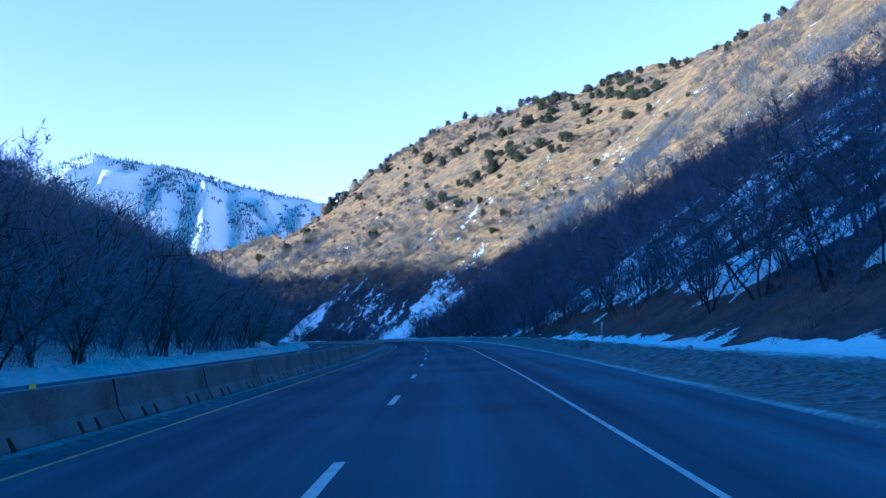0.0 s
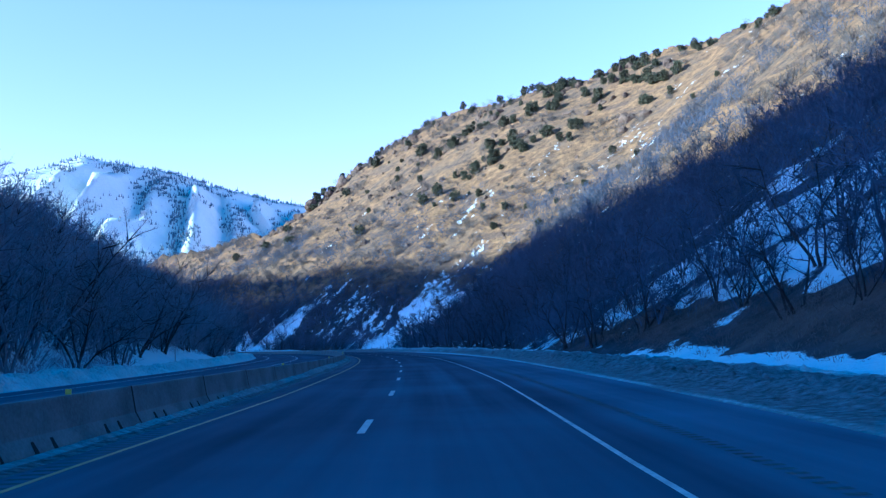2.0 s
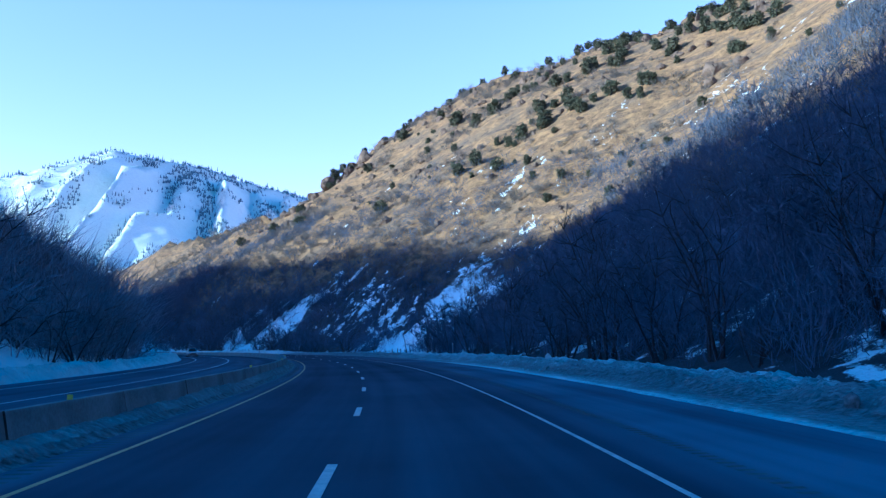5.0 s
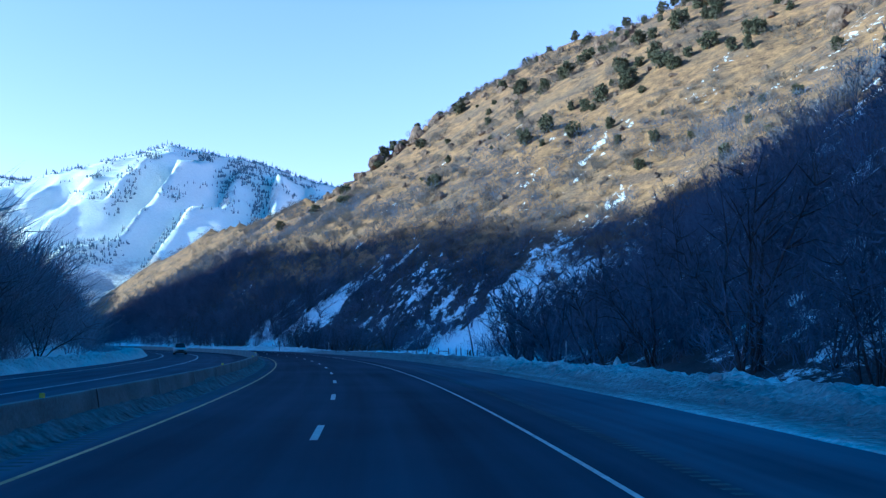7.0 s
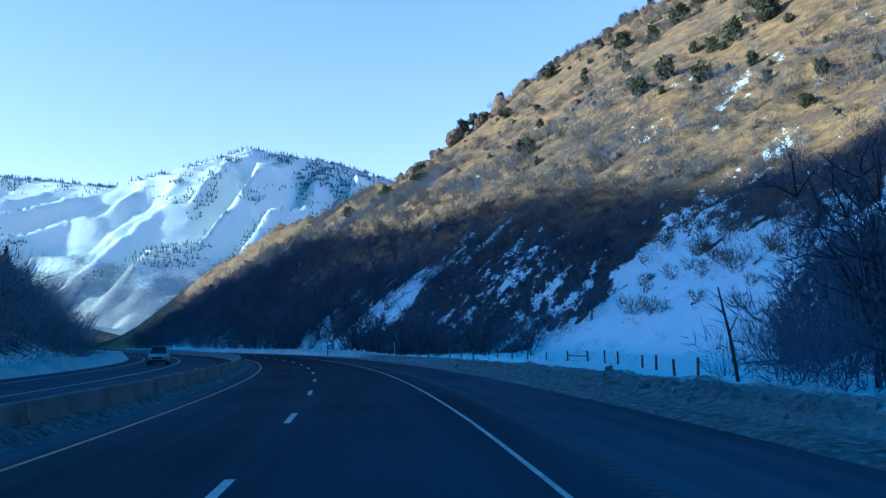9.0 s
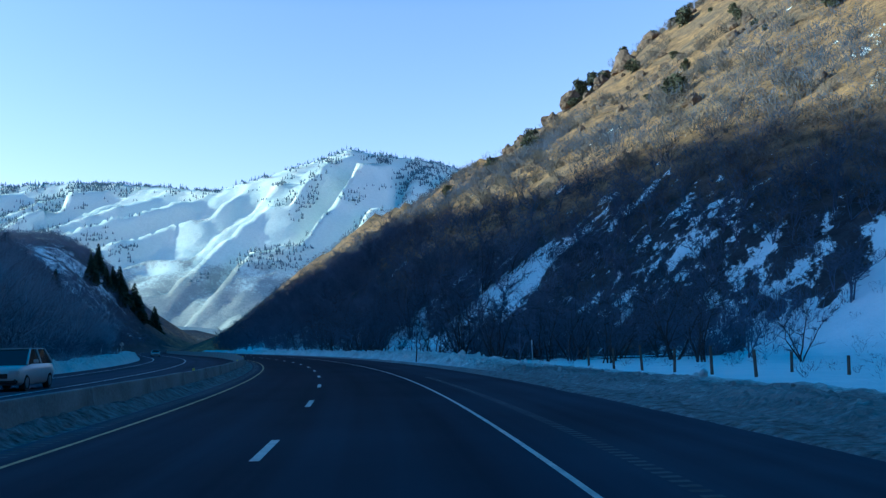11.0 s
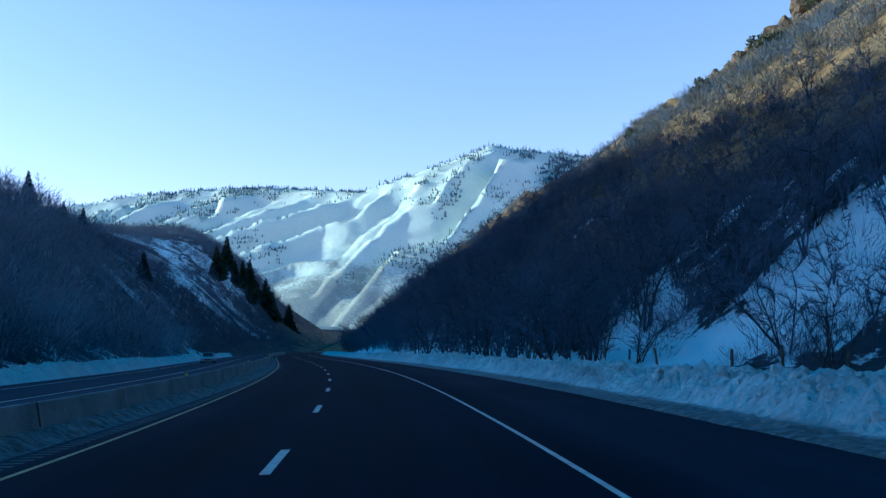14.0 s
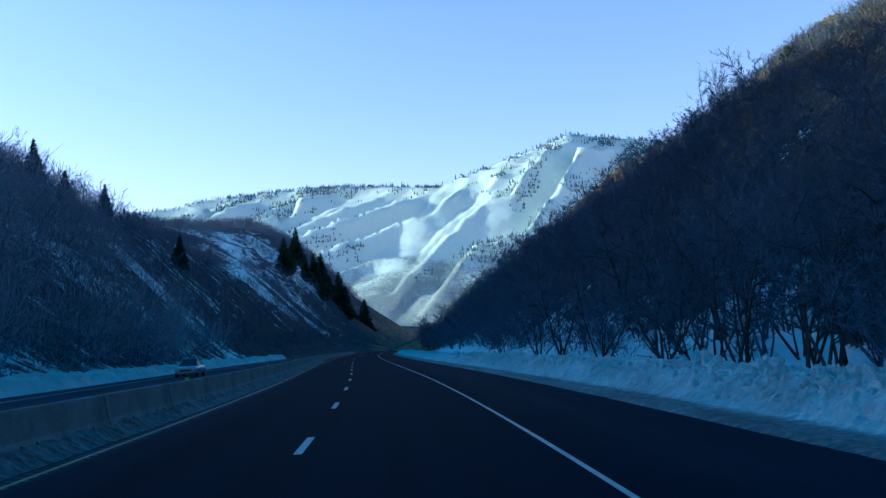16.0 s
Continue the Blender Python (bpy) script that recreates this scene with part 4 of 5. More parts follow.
def brush(name, x, y, mat, label, rng, tall, count, wide=(0.05, 0.10), spread=0.5):
    """Many small leafless bushes, too many to count, as one mesh."""
    n = len(x)
    z = height(x, y)[0]
    h = rng.uniform(*tall, n)
    k = np.repeat(np.arange(n), count)
    m = len(k)
    a, r = rng.uniform(0, 2 * math.pi, m), np.sqrt(rng.uniform(0, 1, m))
    up = rng.uniform(0.0, 1.0, m) ** 0.8 * 0.68
    dome = (0.25 + 0.95 * up) * spread * 1.15
    p = np.stack([x[k] + np.cos(a) * r * dome * h[k], y[k] + np.sin(a) * r * dome * h[k], z[k] + up * h[k] - 0.1], 1)
    d = np.stack([np.cos(a) * r * 0.55, np.sin(a) * r * 0.55, 0.9 - 0.45 * r], 1) + rng.normal(0, 0.28, (m, 3))
    d *= (h[k] * rng.uniform(0.18, 0.42, m))[:, None]
    v, f = blades(p, d, rng.uniform(*wide, m), rng)
    return tagged(mesh_object(name, v, f, mat, flat=True), label, "brush", kind="stuff")


def plants():
    rng = np.random.default_rng(11)
    edge = lambda s: np.interp(s, [92, 106, 228, 242, 255, 262, 270, 318, 334], [19.0, 14.0, 14.3, 16.5, 18.5, 27, 33, 33, 15.2])
    near = [bare_tree(100 + k, h, "leafless dark scrub tree on the snowy slope beside the road", "bare trees on the slope") for k, h in enumerate((5.0, 5.8, 6.6, 5.4, 7.2, 6.0, 4.6))]
    x, y, s, d = scatter(rng, 9000, (20, 470), (14, 34), lambda s, d: (d > edge(s)) * (d < edge(s) + 12) * (1 - openness(s, d)))
    plant(near, thinned(x, y, 3.4, 160), rng, 0.8, 1.3)
    x, y, s, d = scatter(rng, 14000, (8, 600), (14, 62), lambda s, d: (d > edge(s) + 1) * (1 - openness(s, d)))
    spots = np.array(thinned(x, y, 2.8, 620))
    thicket("bare_woods", spots[:, 0], spots[:, 1], (4.6, 5.6, 6.4, 5.2, 7.0), "dense leafless woods on the snowy shaded slope", rng, 150)
    for k, (s, d) in enumerate(((322, 20.5), (327, 23), (331, 21), (334, 26), (319, 26), (315, 31), (338, 19), (325, 29), (341, 23), (336, 31))):
        a, b = (float(v) for v in beside(s, d))
        another(near[k % 7], set_down(a, b, rng, rng.uniform(0.75, 1.05), 0.1))
    x, y, s, d = scatter(rng, 400, (404, 448), (18, 38), lambda s, d: 0.8 + 0 * s)
    for a, b in thinned(x, y, 3.6, 34):
        another(near[int(rng.integers(len(near)))], set_down(a, b, rng, rng.uniform(0.75, 1.15), 0.1))
    for k, (s, d) in enumerate(((404, 31), (407, 34), (410, 30), (413, 36), (416, 32), (409, 39), (415, 41), (420, 37), (404, 38), (418, 28), (424, 30), (428, 34), (401, 42), (412, 27))):
        a, b = (float(v) for v in beside(s, d))
        another(near[k * 3 % 7], set_down(a, b, rng, rng.uniform(0.8, 1.15), 0.1))
    left = [bare_tree(200 + k, h, "leafless dark tree standing in snow beside the opposite road", "bare trees across the road", LIT_TWIG) for k, h in enumerate((8.6, 9.8, 10.8, 9.2, 7.6, 10.2))]
    gap = lambda s, d: np.where((s > 250) & (s < 345), (d < -24.5) * 0.9, 1)
    x, y, s, d = scatter(rng, 6000, (20, 470), (-34, -21.6), lambda s, d: 0.9 * smooth(0.6, 0.2, fbm(s, d, 14, 2, 95)) * gap(s, d) * (s < 235) * (d < left_edge(s)))
    plant(left, thinned(x, y, 3.4, 120), rng, 0.68, 0.98)
    x, y, s, d = scatter(rng, 3000, (235, 350), (-38, -23), lambda s, d: 0.9 * gap(s, d) * (d < -23 - 5 * smooth(240, 258, s)))
    for a, b in thinned(x, y, 3.2, 40):
        another(left[int(rng.integers(len(left)))], set_down(a, b, rng, rng.uniform(0.5, 0.75), 0.1))
    x, y, s, d = scatter(rng, 9000, (15, 560), (-62, -22), lambda s, d: 0.95 * gap(s, d) * (d < left_edge(s) - 0.5) * ((s < 235) | (d < -36 - 8 * (s > 235))))
    spots = np.array(thinned(x, y, 3.2, 520))
    thicket("bare_woods", spots[:, 0], spots[:, 1], (6.6, 7.6, 8.6, 7.2, 6.0), "dense leafless woods across the road", rng, 250, LIT_TWIG)
    # undergrowth filling the woods
    x, y, s, d = scatter(rng, 6000, (8, 620), (15, 48), lambda s, d: (d > edge(s) + 2 + 7 * smooth(370, 410, s)) * (1 - openness(s, d)) * smooth(0.5, 0.1, fbm(s, d, 12, 2, 141)))
    brush("undergrowth", x[:2300], y[:2300], TWIG, "tangled leafless undergrowth among the trees on the slope", rng, (3.0, 5.5), 74, (0.03, 0.06), 0.55)
    x, y, s, d = scatter(rng, 6000, (12, 560), (-62, -22), lambda s, d: gap(s, d) * (d < left_edge(s) - 0.8) * smooth(0.6, 0.2, fbm(s, d, 12, 2, 143)))
    brush("undergrowth", x[:2400], y[:2400], LIT_TWIG, "tangled leafless undergrowth across the road", rng, (5.0, 9.0), 78, (0.055, 0.11), 0.5)
    x, y, s, d = scatter(rng, 2600, (14, 236), (-50, -22), lambda s, d: (d < left_edge(s) - 1) * 0.55)
    brush("undergrowth", x[:1100], y[:1100], LIT_TWIG, "thick leafless scrub behind the snow across the road", rng, (4.2, 7.4), 92, (0.05, 0.11), 0.55)
    x, y, s, d = scatter(rng, 1600, (14, 236), (-33, -21.5), lambda s, d: (d < left_edge(s)) * smooth(0.7, 0.1, fbm(s, d, 8, 2, 161)) * np.where(s < 112, 0.35, 0.8))
    brush("undergrowth", x[:800], y[:800], LIT_TWIG, "low tangled brush at the edge of the woods across the road", rng, (1.4, 3.6), 60, (0.02, 0.045), 0.65)
    x, y, s, d = scatter(rng, 160, (262, 345), (17, 27), lambda s, d: 0.3 + 0 * s)
    brush("snowy_bushes", x, y, TWIG, "small leafless bushes in the snow by the fence", rng, (0.5, 1.3), 40, (0.012, 0.03), 0.6)
    x, y, s, d = scatter(rng, 1400, (15, 480), (-23.5, -20.6), lambda s, d: ((s < 112) | (s > 205)) * smooth(-0.1, 0.4, fbm(s, d, 9, 2, 147)))
    brush("snowy_bushes", x, y, LIT_TWIG, "small leafless bushes in the snow across the road", rng, (0.7, 2.2), 44, (0.014, 0.035), 0.6)
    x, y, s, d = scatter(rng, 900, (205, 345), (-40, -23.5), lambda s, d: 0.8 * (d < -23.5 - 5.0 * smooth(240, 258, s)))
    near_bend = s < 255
    brush("undergrowth", x[near_bend], y[near_bend], LIT_TWIG, "dense dark leafless thicket before the bend across the road", rng, (7.8, 12.2), 130, (0.05, 0.10), 0.52)
    brush("undergrowth", x[~near_bend], y[~near_bend], LIT_TWIG, "dense dark leafless thicket in the bend across the road", rng, (6.0, 10.2), 120, (0.05, 0.10), 0.52)
    x, y, s, d = scatter(rng, 1500, (30, 126), (15.5, 22), lambda s, d: 0.4 + 0 * s)
    brush("grass_tufts", x, y, DRY_TWIG, "dry grass tufts and low brush on the bare earth bank", rng, (0.35, 1.3), 34, (0.02, 0.045), 0.8)
    x, y, s, d = scatter(rng, 1700, (128, 244), (14.5, 32), lambda s, d: 0.5 * (1 - 0.6 * gully(s, d)))
    brush("undergrowth", x[:720], y[:720], TWIG, "thick dark leafless scrub on the slope above the snow bank", rng, (2.4, 5.0), 80, (0.025, 0.055), 0.55)
    x, y, s, d = scatter(rng, 420, (230, 264), (15.5, 44), lambda s, d: (d - 15 > (s - 245) * 0.9) * 0.75)
    brush("undergrowth", x, y, TWIG, "thick dark leafless bushes beside the open snow", rng, (1.8, 4.6), 90, (0.018, 0.042), 0.6)
    x, y, s, d = scatter(rng, 700, (446, 610), (16.5, 28), lambda s, d: 0.6 * (1 - 0.8 * gully(s, d)))
    brush("undergrowth", x, y, TWIG, "dark leafless scrub behind the high snow bank", rng, (2.0, 4.6), 80, (0.03, 0.06), 0.55)
    x, y, s, d = scatter(rng, 1100, (346, 530), (-42, -23.2), lambda s, d: 0.6 + 0 * s)
    brush("undergrowth", x, y, TWIG, "dark leafless scrub at the foot of the hill across the road", rng, (2.2, 4.6), 80, (0.04, 0.08), 0.55)
    x, y, s, d = scatter(rng, 6000, (500, 740), (30, 92), lambda s, d: smooth(-0.25, 0.2, fbm(s, d, 16, 3, 167)))
    ok = height(x, y)[0] < np.interp(s, [500, 620, 740], [31, 25, 9])
    spots = np.array(thinned(x[ok], y[ok], 4.0, 320))
    thicket("bare_woods", spots[:, 0], spots[:, 1], (5.6, 7.2, 8.8), "leafless trees on the upper shaded slope", rng, 170)
    x, y, s, d = scatter(rng, 5000, (486, 700), (16, 104), lambda s, d: smooth(-0.3, 0.1, fbm(s, d, 13, 3, 171)))
    ok = height(x, y)[0] < np.interp(s, [486, 560, 620, 660, 700], [27, 38, 38, 30, 20])
    spots = np.array(thinned(x[ok], y[ok], 4.0, 300))
    thicket("bare_woods", spots[:, 0], spots[:, 1], (6.4, 7.6, 8.8), "tall dark leafless trees where the slope turns away", rng, 180)
    x, y, s, d = scatter(rng, 700, (404, 452), (25, 46), lambda s, d: (1 - 0.85 * gully(s, d)) * smooth(-0.35, 0.05, fbm(s, d, 9, 3, 173)))
    brush("undergrowth", x[:330], y[:330], TWIG, "dark tangled scrub above the strip of open snow", rng, (2.4, 4.6), 90, (0.02, 0.045), 0.6)
    x, y, s, d = scatter(rng, 160, (381, 393), (23, 36), lambda s, d: 0.55 + 0 * s)
    brush("snowy_bushes", x, y, TWIG, "low leafless bushes beside the strip of open snow", rng, (0.8, 2.0), 60, (0.014, 0.032), 0.65)
    # brush on the shaded slopes
    x, y, s, d = scatter(rng, 20000, (-10, 640), (30, 125), lambda s, d: (d > edge(s) + 22) * smooth(foot_of(s) + 105, foot_of(s) + 60, d) * (1 - openness(s, d)) * smooth(-0.3, 0.15, fbm(s, d, 11, 3, 163)))
    brush("scrub_oak_brush", x[:5200], y[:5200], TWIG, "dense leafless scrub on the shaded hillside", rng, (2.6, 5.0), 50)
    x, y, s, d = scatter(rng, 22000, (0, 1180), (-190, -24), lambda s, d: (1 - 0.95 * gully(s, d)) * (0.75 + 0.6 * fbm(s, d, 26, 3, 97)) * ((d < -55) | (s > 540)) * np.where(s < 400, 0.5, 1))
    brush("scrub_oak_brush", x[:8000], y[:8000], TWIG, "dense leafless woods on the shaded hillside across the road", rng, (3.5, 7.5), 40, (0.06, 0.12), 0.6)
    x, y, s, d = scatter(rng, 10000, (470, 1350), (-230, -24), lambda s, d: (1 - 0.97 * gully(s, d)) * (0.62 + 0.9 * fbm(s, d, 24, 3, 151)))
    brush("far_woods", x[:4200], y[:4200], TWIG, "leafless woods on the far shaded hill", rng, (5.0, 9.0), 46, (0.09, 0.18), 0.5)
    # dry scrub on the sunny part
    x, y, s, d = scatter(rng, 16000, (150, 700), (50, 260), lambda s, d: 0.16 + 2.8 * fbm(s, d, 18, 4, 99, 0.65) + 0.28 * smooth(130, 70, d))
    ok = beyond(x, y) < 8
    brush("dry_scrub", x[ok][:3900], y[ok][:3900], DRY_TWIG, "low dry scrub on the sunlit grassy hill", rng, (1.5, 4.0), 100, (0.07, 0.14), 0.52)
    x, y, s, d = scatter(rng, 1700, (640, 1000), (16, 120), lambda s, d: 0.5 + 1.2 * fbm(s, d, 18, 3, 155))
    brush("dry_scrub", x, y, DRY_TWIG, "dry scrub on the sunlit end of the hill", rng, (1.5, 4.0), 30, (0.10, 0.2), 0.65)
    x, y, s, d = scatter(rng, 260, (284, 352), (36, 64), lambda s, d: 0.6 * smooth(34, 60, d))
    brush("snowy_bushes", x, y, TWIG, "small leafless bushes in the open snow of the bowl", rng, (0.5, 1.8), 44, (0.02, 0.04), 0.7)
    # junipers
    kinds = [juniper(300 + k, "round dark green juniper on the sunlit grassy hillside") for k in range(6)]
    spots = [(495, 171), (461, 158), (434, 146), (425, 149), (429, 164), (417, 164), (397, 162), (392, 170), (398, 187), (387, 182), (384, 172), (375, 185), (363, 180), (366, 192), (359, 192),
             (352, 190), (357, 203), (350, 200), (335, 193), (339, 177), (342, 188), (325, 175), (394, 144), (388, 146), (381, 133), (375, 144), (370, 147), (367, 152), (357, 149), (358, 158), (386, 128),
             (390, 125), (391, 111), (394, 105), (379, 111), (506, 154), (536, 131), (520, 104), (490, 89), (532, 147), (501, 131), (418, 87), (557, 88), (522, 91)]
    spots += [(s + rng.uniform(-5, 5), d + rng.uniform(-6, 3)) for s, d in spots[:31] if rng.uniform() < 0.75]
    plant(kinds, [tuple(float(v) for v in beside(s, d)) for s, d in spots], rng, 1.25, 2.15)
    x, y, s, d = scatter(rng, 900, (300, 560), (95, 215), lambda s, d: smooth(0.0, 0.35, fbm(s, d, 30, 3, 103)))
    ok = beyond(x, y) < 2
    for a, b in thinned(x[ok], y[ok], 9.0, 60):
        another(kinds[int(rng.integers(len(kinds)))], set_down(a, b, rng, rng.uniform(0.5, 1.1), 0.1))
    top_x, top_y = CREST[7:17, 0], CREST[7:17, 1]
    t = np.sort(rng.uniform(0, len(top_x) - 1, 64))
    cx, cy = np.interp(t, np.arange(len(top_x)), top_x) + rng.normal(0, 3, 64), np.interp(t, np.arange(len(top_x)), top_y) + rng.normal(-3, 3, 64)
    for a, b in zip(cx, cy):
        another(kinds[int(rng.integers(len(kinds)))], set_down(a, b, rng, rng.uniform(0.9, 1.8)))
    # spruces along the far end of the hill across the road, and one above the road
    kinds = [spruce(400 + k, "tall dark spruce on the shaded hillside") for k in range(4)]
    spots = [(925, -54), (954, -43), (968, -33), (975, -31), (1000, -24), (1015, -22.5), (960, -35), (930, -45), (1030, -22), (945, -52), (985, -25), (915, -62)]
    spots += [(545, -88)]
    plant(kinds, [tuple(float(v) for v in beside(s, d)) for s, d in spots], rng, 0.85, 1.3, 0.3)
    for k, (s, d, q) in enumerate(((886, -60, 1.45), (938, -62, 1.5), (941, -47, 1.7), (955, -37, 2.0), (1012, -27, 2.15), (975, -37, 1.5))):
        x, y = (float(v) for v in beside(s, d))
        another(kinds[k % 4], set_down(x, y, rng, q, 0.3))
    # small conifers on the skyline of the hill across the road, and one tall one
    for s, d, q in ((590, -70, 0.65), (690, -104, 0.5), (702, -103, 0.55), (715, -104, 0.45), (728, -106, 0.5), (760, -110, 0.5), (775, -112, 0.45), (605, -60, 0.5), (615, -45, 0.6), (565, -55, 0.5), (1000, -104, 0.4), (1015, -122, 0.35), (990, -130, 0.3)):
        x, y = (float(v) for v in beside(s, d))
        another(kinds[int(q * 10) % 4], set_down(x, y, rng, q, 0.3))
    for s, d in ((300, -35), (306, -39), (312, -35), (318, -40), (325, -37), (332, -42), (296, -42)):
        x, y = (float(v) for v in beside(s, d))
        another(kinds[s % 4], set_down(x, y, rng, rng.uniform(0.5, 0.7), 0.3))


plants()

# ---- things beside the road ----
def part(name, bm, mat, parent, label=""):
    me = bpy.data.meshes.new(name)
    bmesh.ops.recalc_face_normals(bm, faces=bm.faces)
    bm.to_mesh(me)
    bm.free()
    me.materials.append(mat)
    ob = new(name, me)
    ob.parent = parent
    if label:
        tagged(ob, label)
    return ob


def box(bm, x0, x1, y0, y1, z0, z1, bevel=0.0):
    v = bmesh.ops.create_cube(bm, size=1.0, matrix=Matrix.Translation(((x0 + x1) / 2, (y0 + y1) / 2, (z0 + z1) / 2)) @ Matrix.Diagonal((x1 - x0, y1 - y0, z1 - z0, 1)))["verts"]
    if bevel:
        bmesh.ops.bevel(bm, geom=list({e for q in v for e in q.link_edges}), offset=bevel, segments=2, affect="EDGES")
    return bm


def cyl(bm, r0, r1, z0, z1, n=10, m=Matrix()):
    bmesh.ops.create_cone(bm, cap_ends=True, segments=n, radius1=r0, radius2=r1, depth=z1 - z0, matrix=m @ Matrix.Translation((0, 0, (z0 + z1) / 2)))
    return bm


WHITE_PLASTIC = two_tone("pale_marker", (0.45, 0.45, 0.44), (0.68, 0.68, 0.66), 3.0, 25.0, 0.5)
SIGN_BACK = two_tone("sign_back", (0.30, 0.31, 0.32), (0.46, 0.47, 0.48), 3.0, 20.0, 0.5, 0.05, 0.002, 0.6)


def marker_post(s, d, label):
    x, y = beside(s, d)
    rng = random.Random(int(s))
    ob = thing("marker_post", label, "post", "roadside marker posts")
    ob.matrix_basis = pose(float(x), float(y), float(height(x, y)[0][0]), rng.uniform(-3, 3), rng.uniform(-3, 3), math.degrees(float(np.interp(s, ROAD_S, HEADING))))
    part("post", box(bmesh.new(), -0.04, 0.04, -0.02, 0.02, -0.4, 1.75, 0.008), STEEL, ob)
    part("reflector", box(bmesh.new(), -0.055, 0.055, -0.034, -0.022, 1.4, 1.72, 0.004), WHITE_PLASTIC, ob, "pale reflector plate")


for s_, d_ in ((53, 11.9), (214, 14.6), (326, 16.2)):
    marker_post(s_, d_, "grey steel marker post with a pale reflector in snow")
for s_, d_ in ((47, -20.4), (86, -20.6), (124, -20.4), (163, -20.6), (205, -20.4), (246, -20.8), (372, -20.4), (412, -20.6), (452, -20.4)):
    marker_post(s_, d_, "thin grey steel marker post beside the opposite road")


def fence():
    """A wooden fence half buried in snow; each post stands by itself."""
    rng = random.Random(8)
    spots = [(249, 17.1), (251.2, 16.9), (259, 19.2), (263, 20.0), (267, 20.9), (271, 21.6), (275, 22.2), (279.5, 22.6), (283.6, 22.4), (288, 22.0), (292, 21.6), (296, 21.4), (300, 21.2)] + [(364.8 + 4.6 * k, 18.0) for k in range(10)] + [(313 - 3.4 * k, 15.9 + 0.3 * k) for k in range(6)]
    last = None
    for k, (s, d) in enumerate(spots):
        if k in (4, 17):
            continue
        x, y = (float(v) for v in beside(s, d))
        z = float(height(x, y)[0][0])
        ob = thing("fence_post", "weathered wooden fence post standing in deep snow", "fence post", "old roadside fence")
        ob.matrix_basis = pose(x, y, z, rng.uniform(-5, 5), rng.uniform(-5, 5), rng.uniform(0, 360))
        part("post", cyl(bmesh.new(), 0.075, 0.065, -0.6, rng.uniform(0.72, 0.98) + (0.4 if k > 12 else 0.0), 9), WOOD, ob)
        part("post_top", cyl(bmesh.new(), 0.06, 0.04, 0.7, 0.72, 9), WOOD, ob) if k % 3 == 0 else None
        if k == 7:
            x2, y2 = (float(v) for v in beside(283.6, 22.4))
            a = math.degrees(math.atan2(y2 - y, x2 - x))
            rail = thing("fence_rail", "weathered wooden rail between two fence posts", "fence rail", "old roadside fence")
            rail.matrix_basis = pose(x, y, z + 0.45, 0, 0, a)
            part("beam", box(bmesh.new(), 0, math.hypot(x2 - x, y2 - y), -0.03, 0.03, -0.05, 0.05, 0.012), WOOD, rail)


fence()


def dead_pole(s, d, tall, lean, label):
    x, y = (float(v) for v in beside(s, d))
    ob = thing("dead_trunk", label, "tree trunk")
    ob.matrix_basis = pose(x, y, float(height(x, y)[0][0]), 0, lean, 20)
    mesh_object("trunk", *tubes([[(0, 0, -0.5, 0.075), (0.05, 0, tall * 0.5, 0.055), (-0.03, 0.04, tall, 0.025)]], 7), BARK, ob)
    mesh_object("branch", *tubes([[(0.05, 0, tall * 0.55, 0.035), (0.5, 0.1, tall * 0.7, 0.012)]], 4), BARK, ob)
    mesh_object("branch", *tubes([[(0.0, 0, tall * 0.75, 0.03), (-0.45, 0.1, tall * 0.86, 0.01)]], 4), BARK, ob)


dead_pole(239, 14.2, 3.5, -9, "bare leaning dead trunk beside the fence")
dead_pole(335.5, 9.0, 2.3, 2, "thin dark wooden stake standing in the snow bank")


def warning_sign():
    x, y = -191.0, 454.0
    ob = thing("road_sign", "diamond road sign with a small plate below on a post", "road sign")
    ob.matrix_basis = pose(x, y, float(height(x, y)[0][0]), 0, 0, 35)
    part("post", box(bmesh.new(), -0.045, 0.045, -0.03, 0.03, -0.4, 3.4, 0.008), STEEL, ob)
    bm = box(bmesh.new(), -0.46, 0.46, -0.048, -0.034, -0.46, 0.46, 0.006)
    bmesh.ops.transform(bm, verts=bm.verts, matrix=pose(0, 0, 2.95, 0, 45, 0))
    plate = part("diamond_panel", bm, SIGN_BACK, ob)
    for a, b in ((-0.18, 0.18), (0.05, -0.18)):
        part("panel_mark", box(bmesh.new(), a - 0.07, a + 0.07, -0.056, -0.050, 2.95 + b - 0.13, 2.95 + b + 0.13), DARK_SLOT, plate, "dark symbol stroke")
    lower = part("lower_plate", box(bmesh.new(), -0.32, 0.32, -0.048, -0.034, 1.75, 2.15, 0.006), SIGN_BACK, ob)
    for a in (-0.13, 0.13):
        part("plate_mark", box(bmesh.new(), a - 0.06, a + 0.06, -0.056, -0.050, 1.83, 2.07), DARK_SLOT, lower, "dark unreadable figure")


warning_sign()


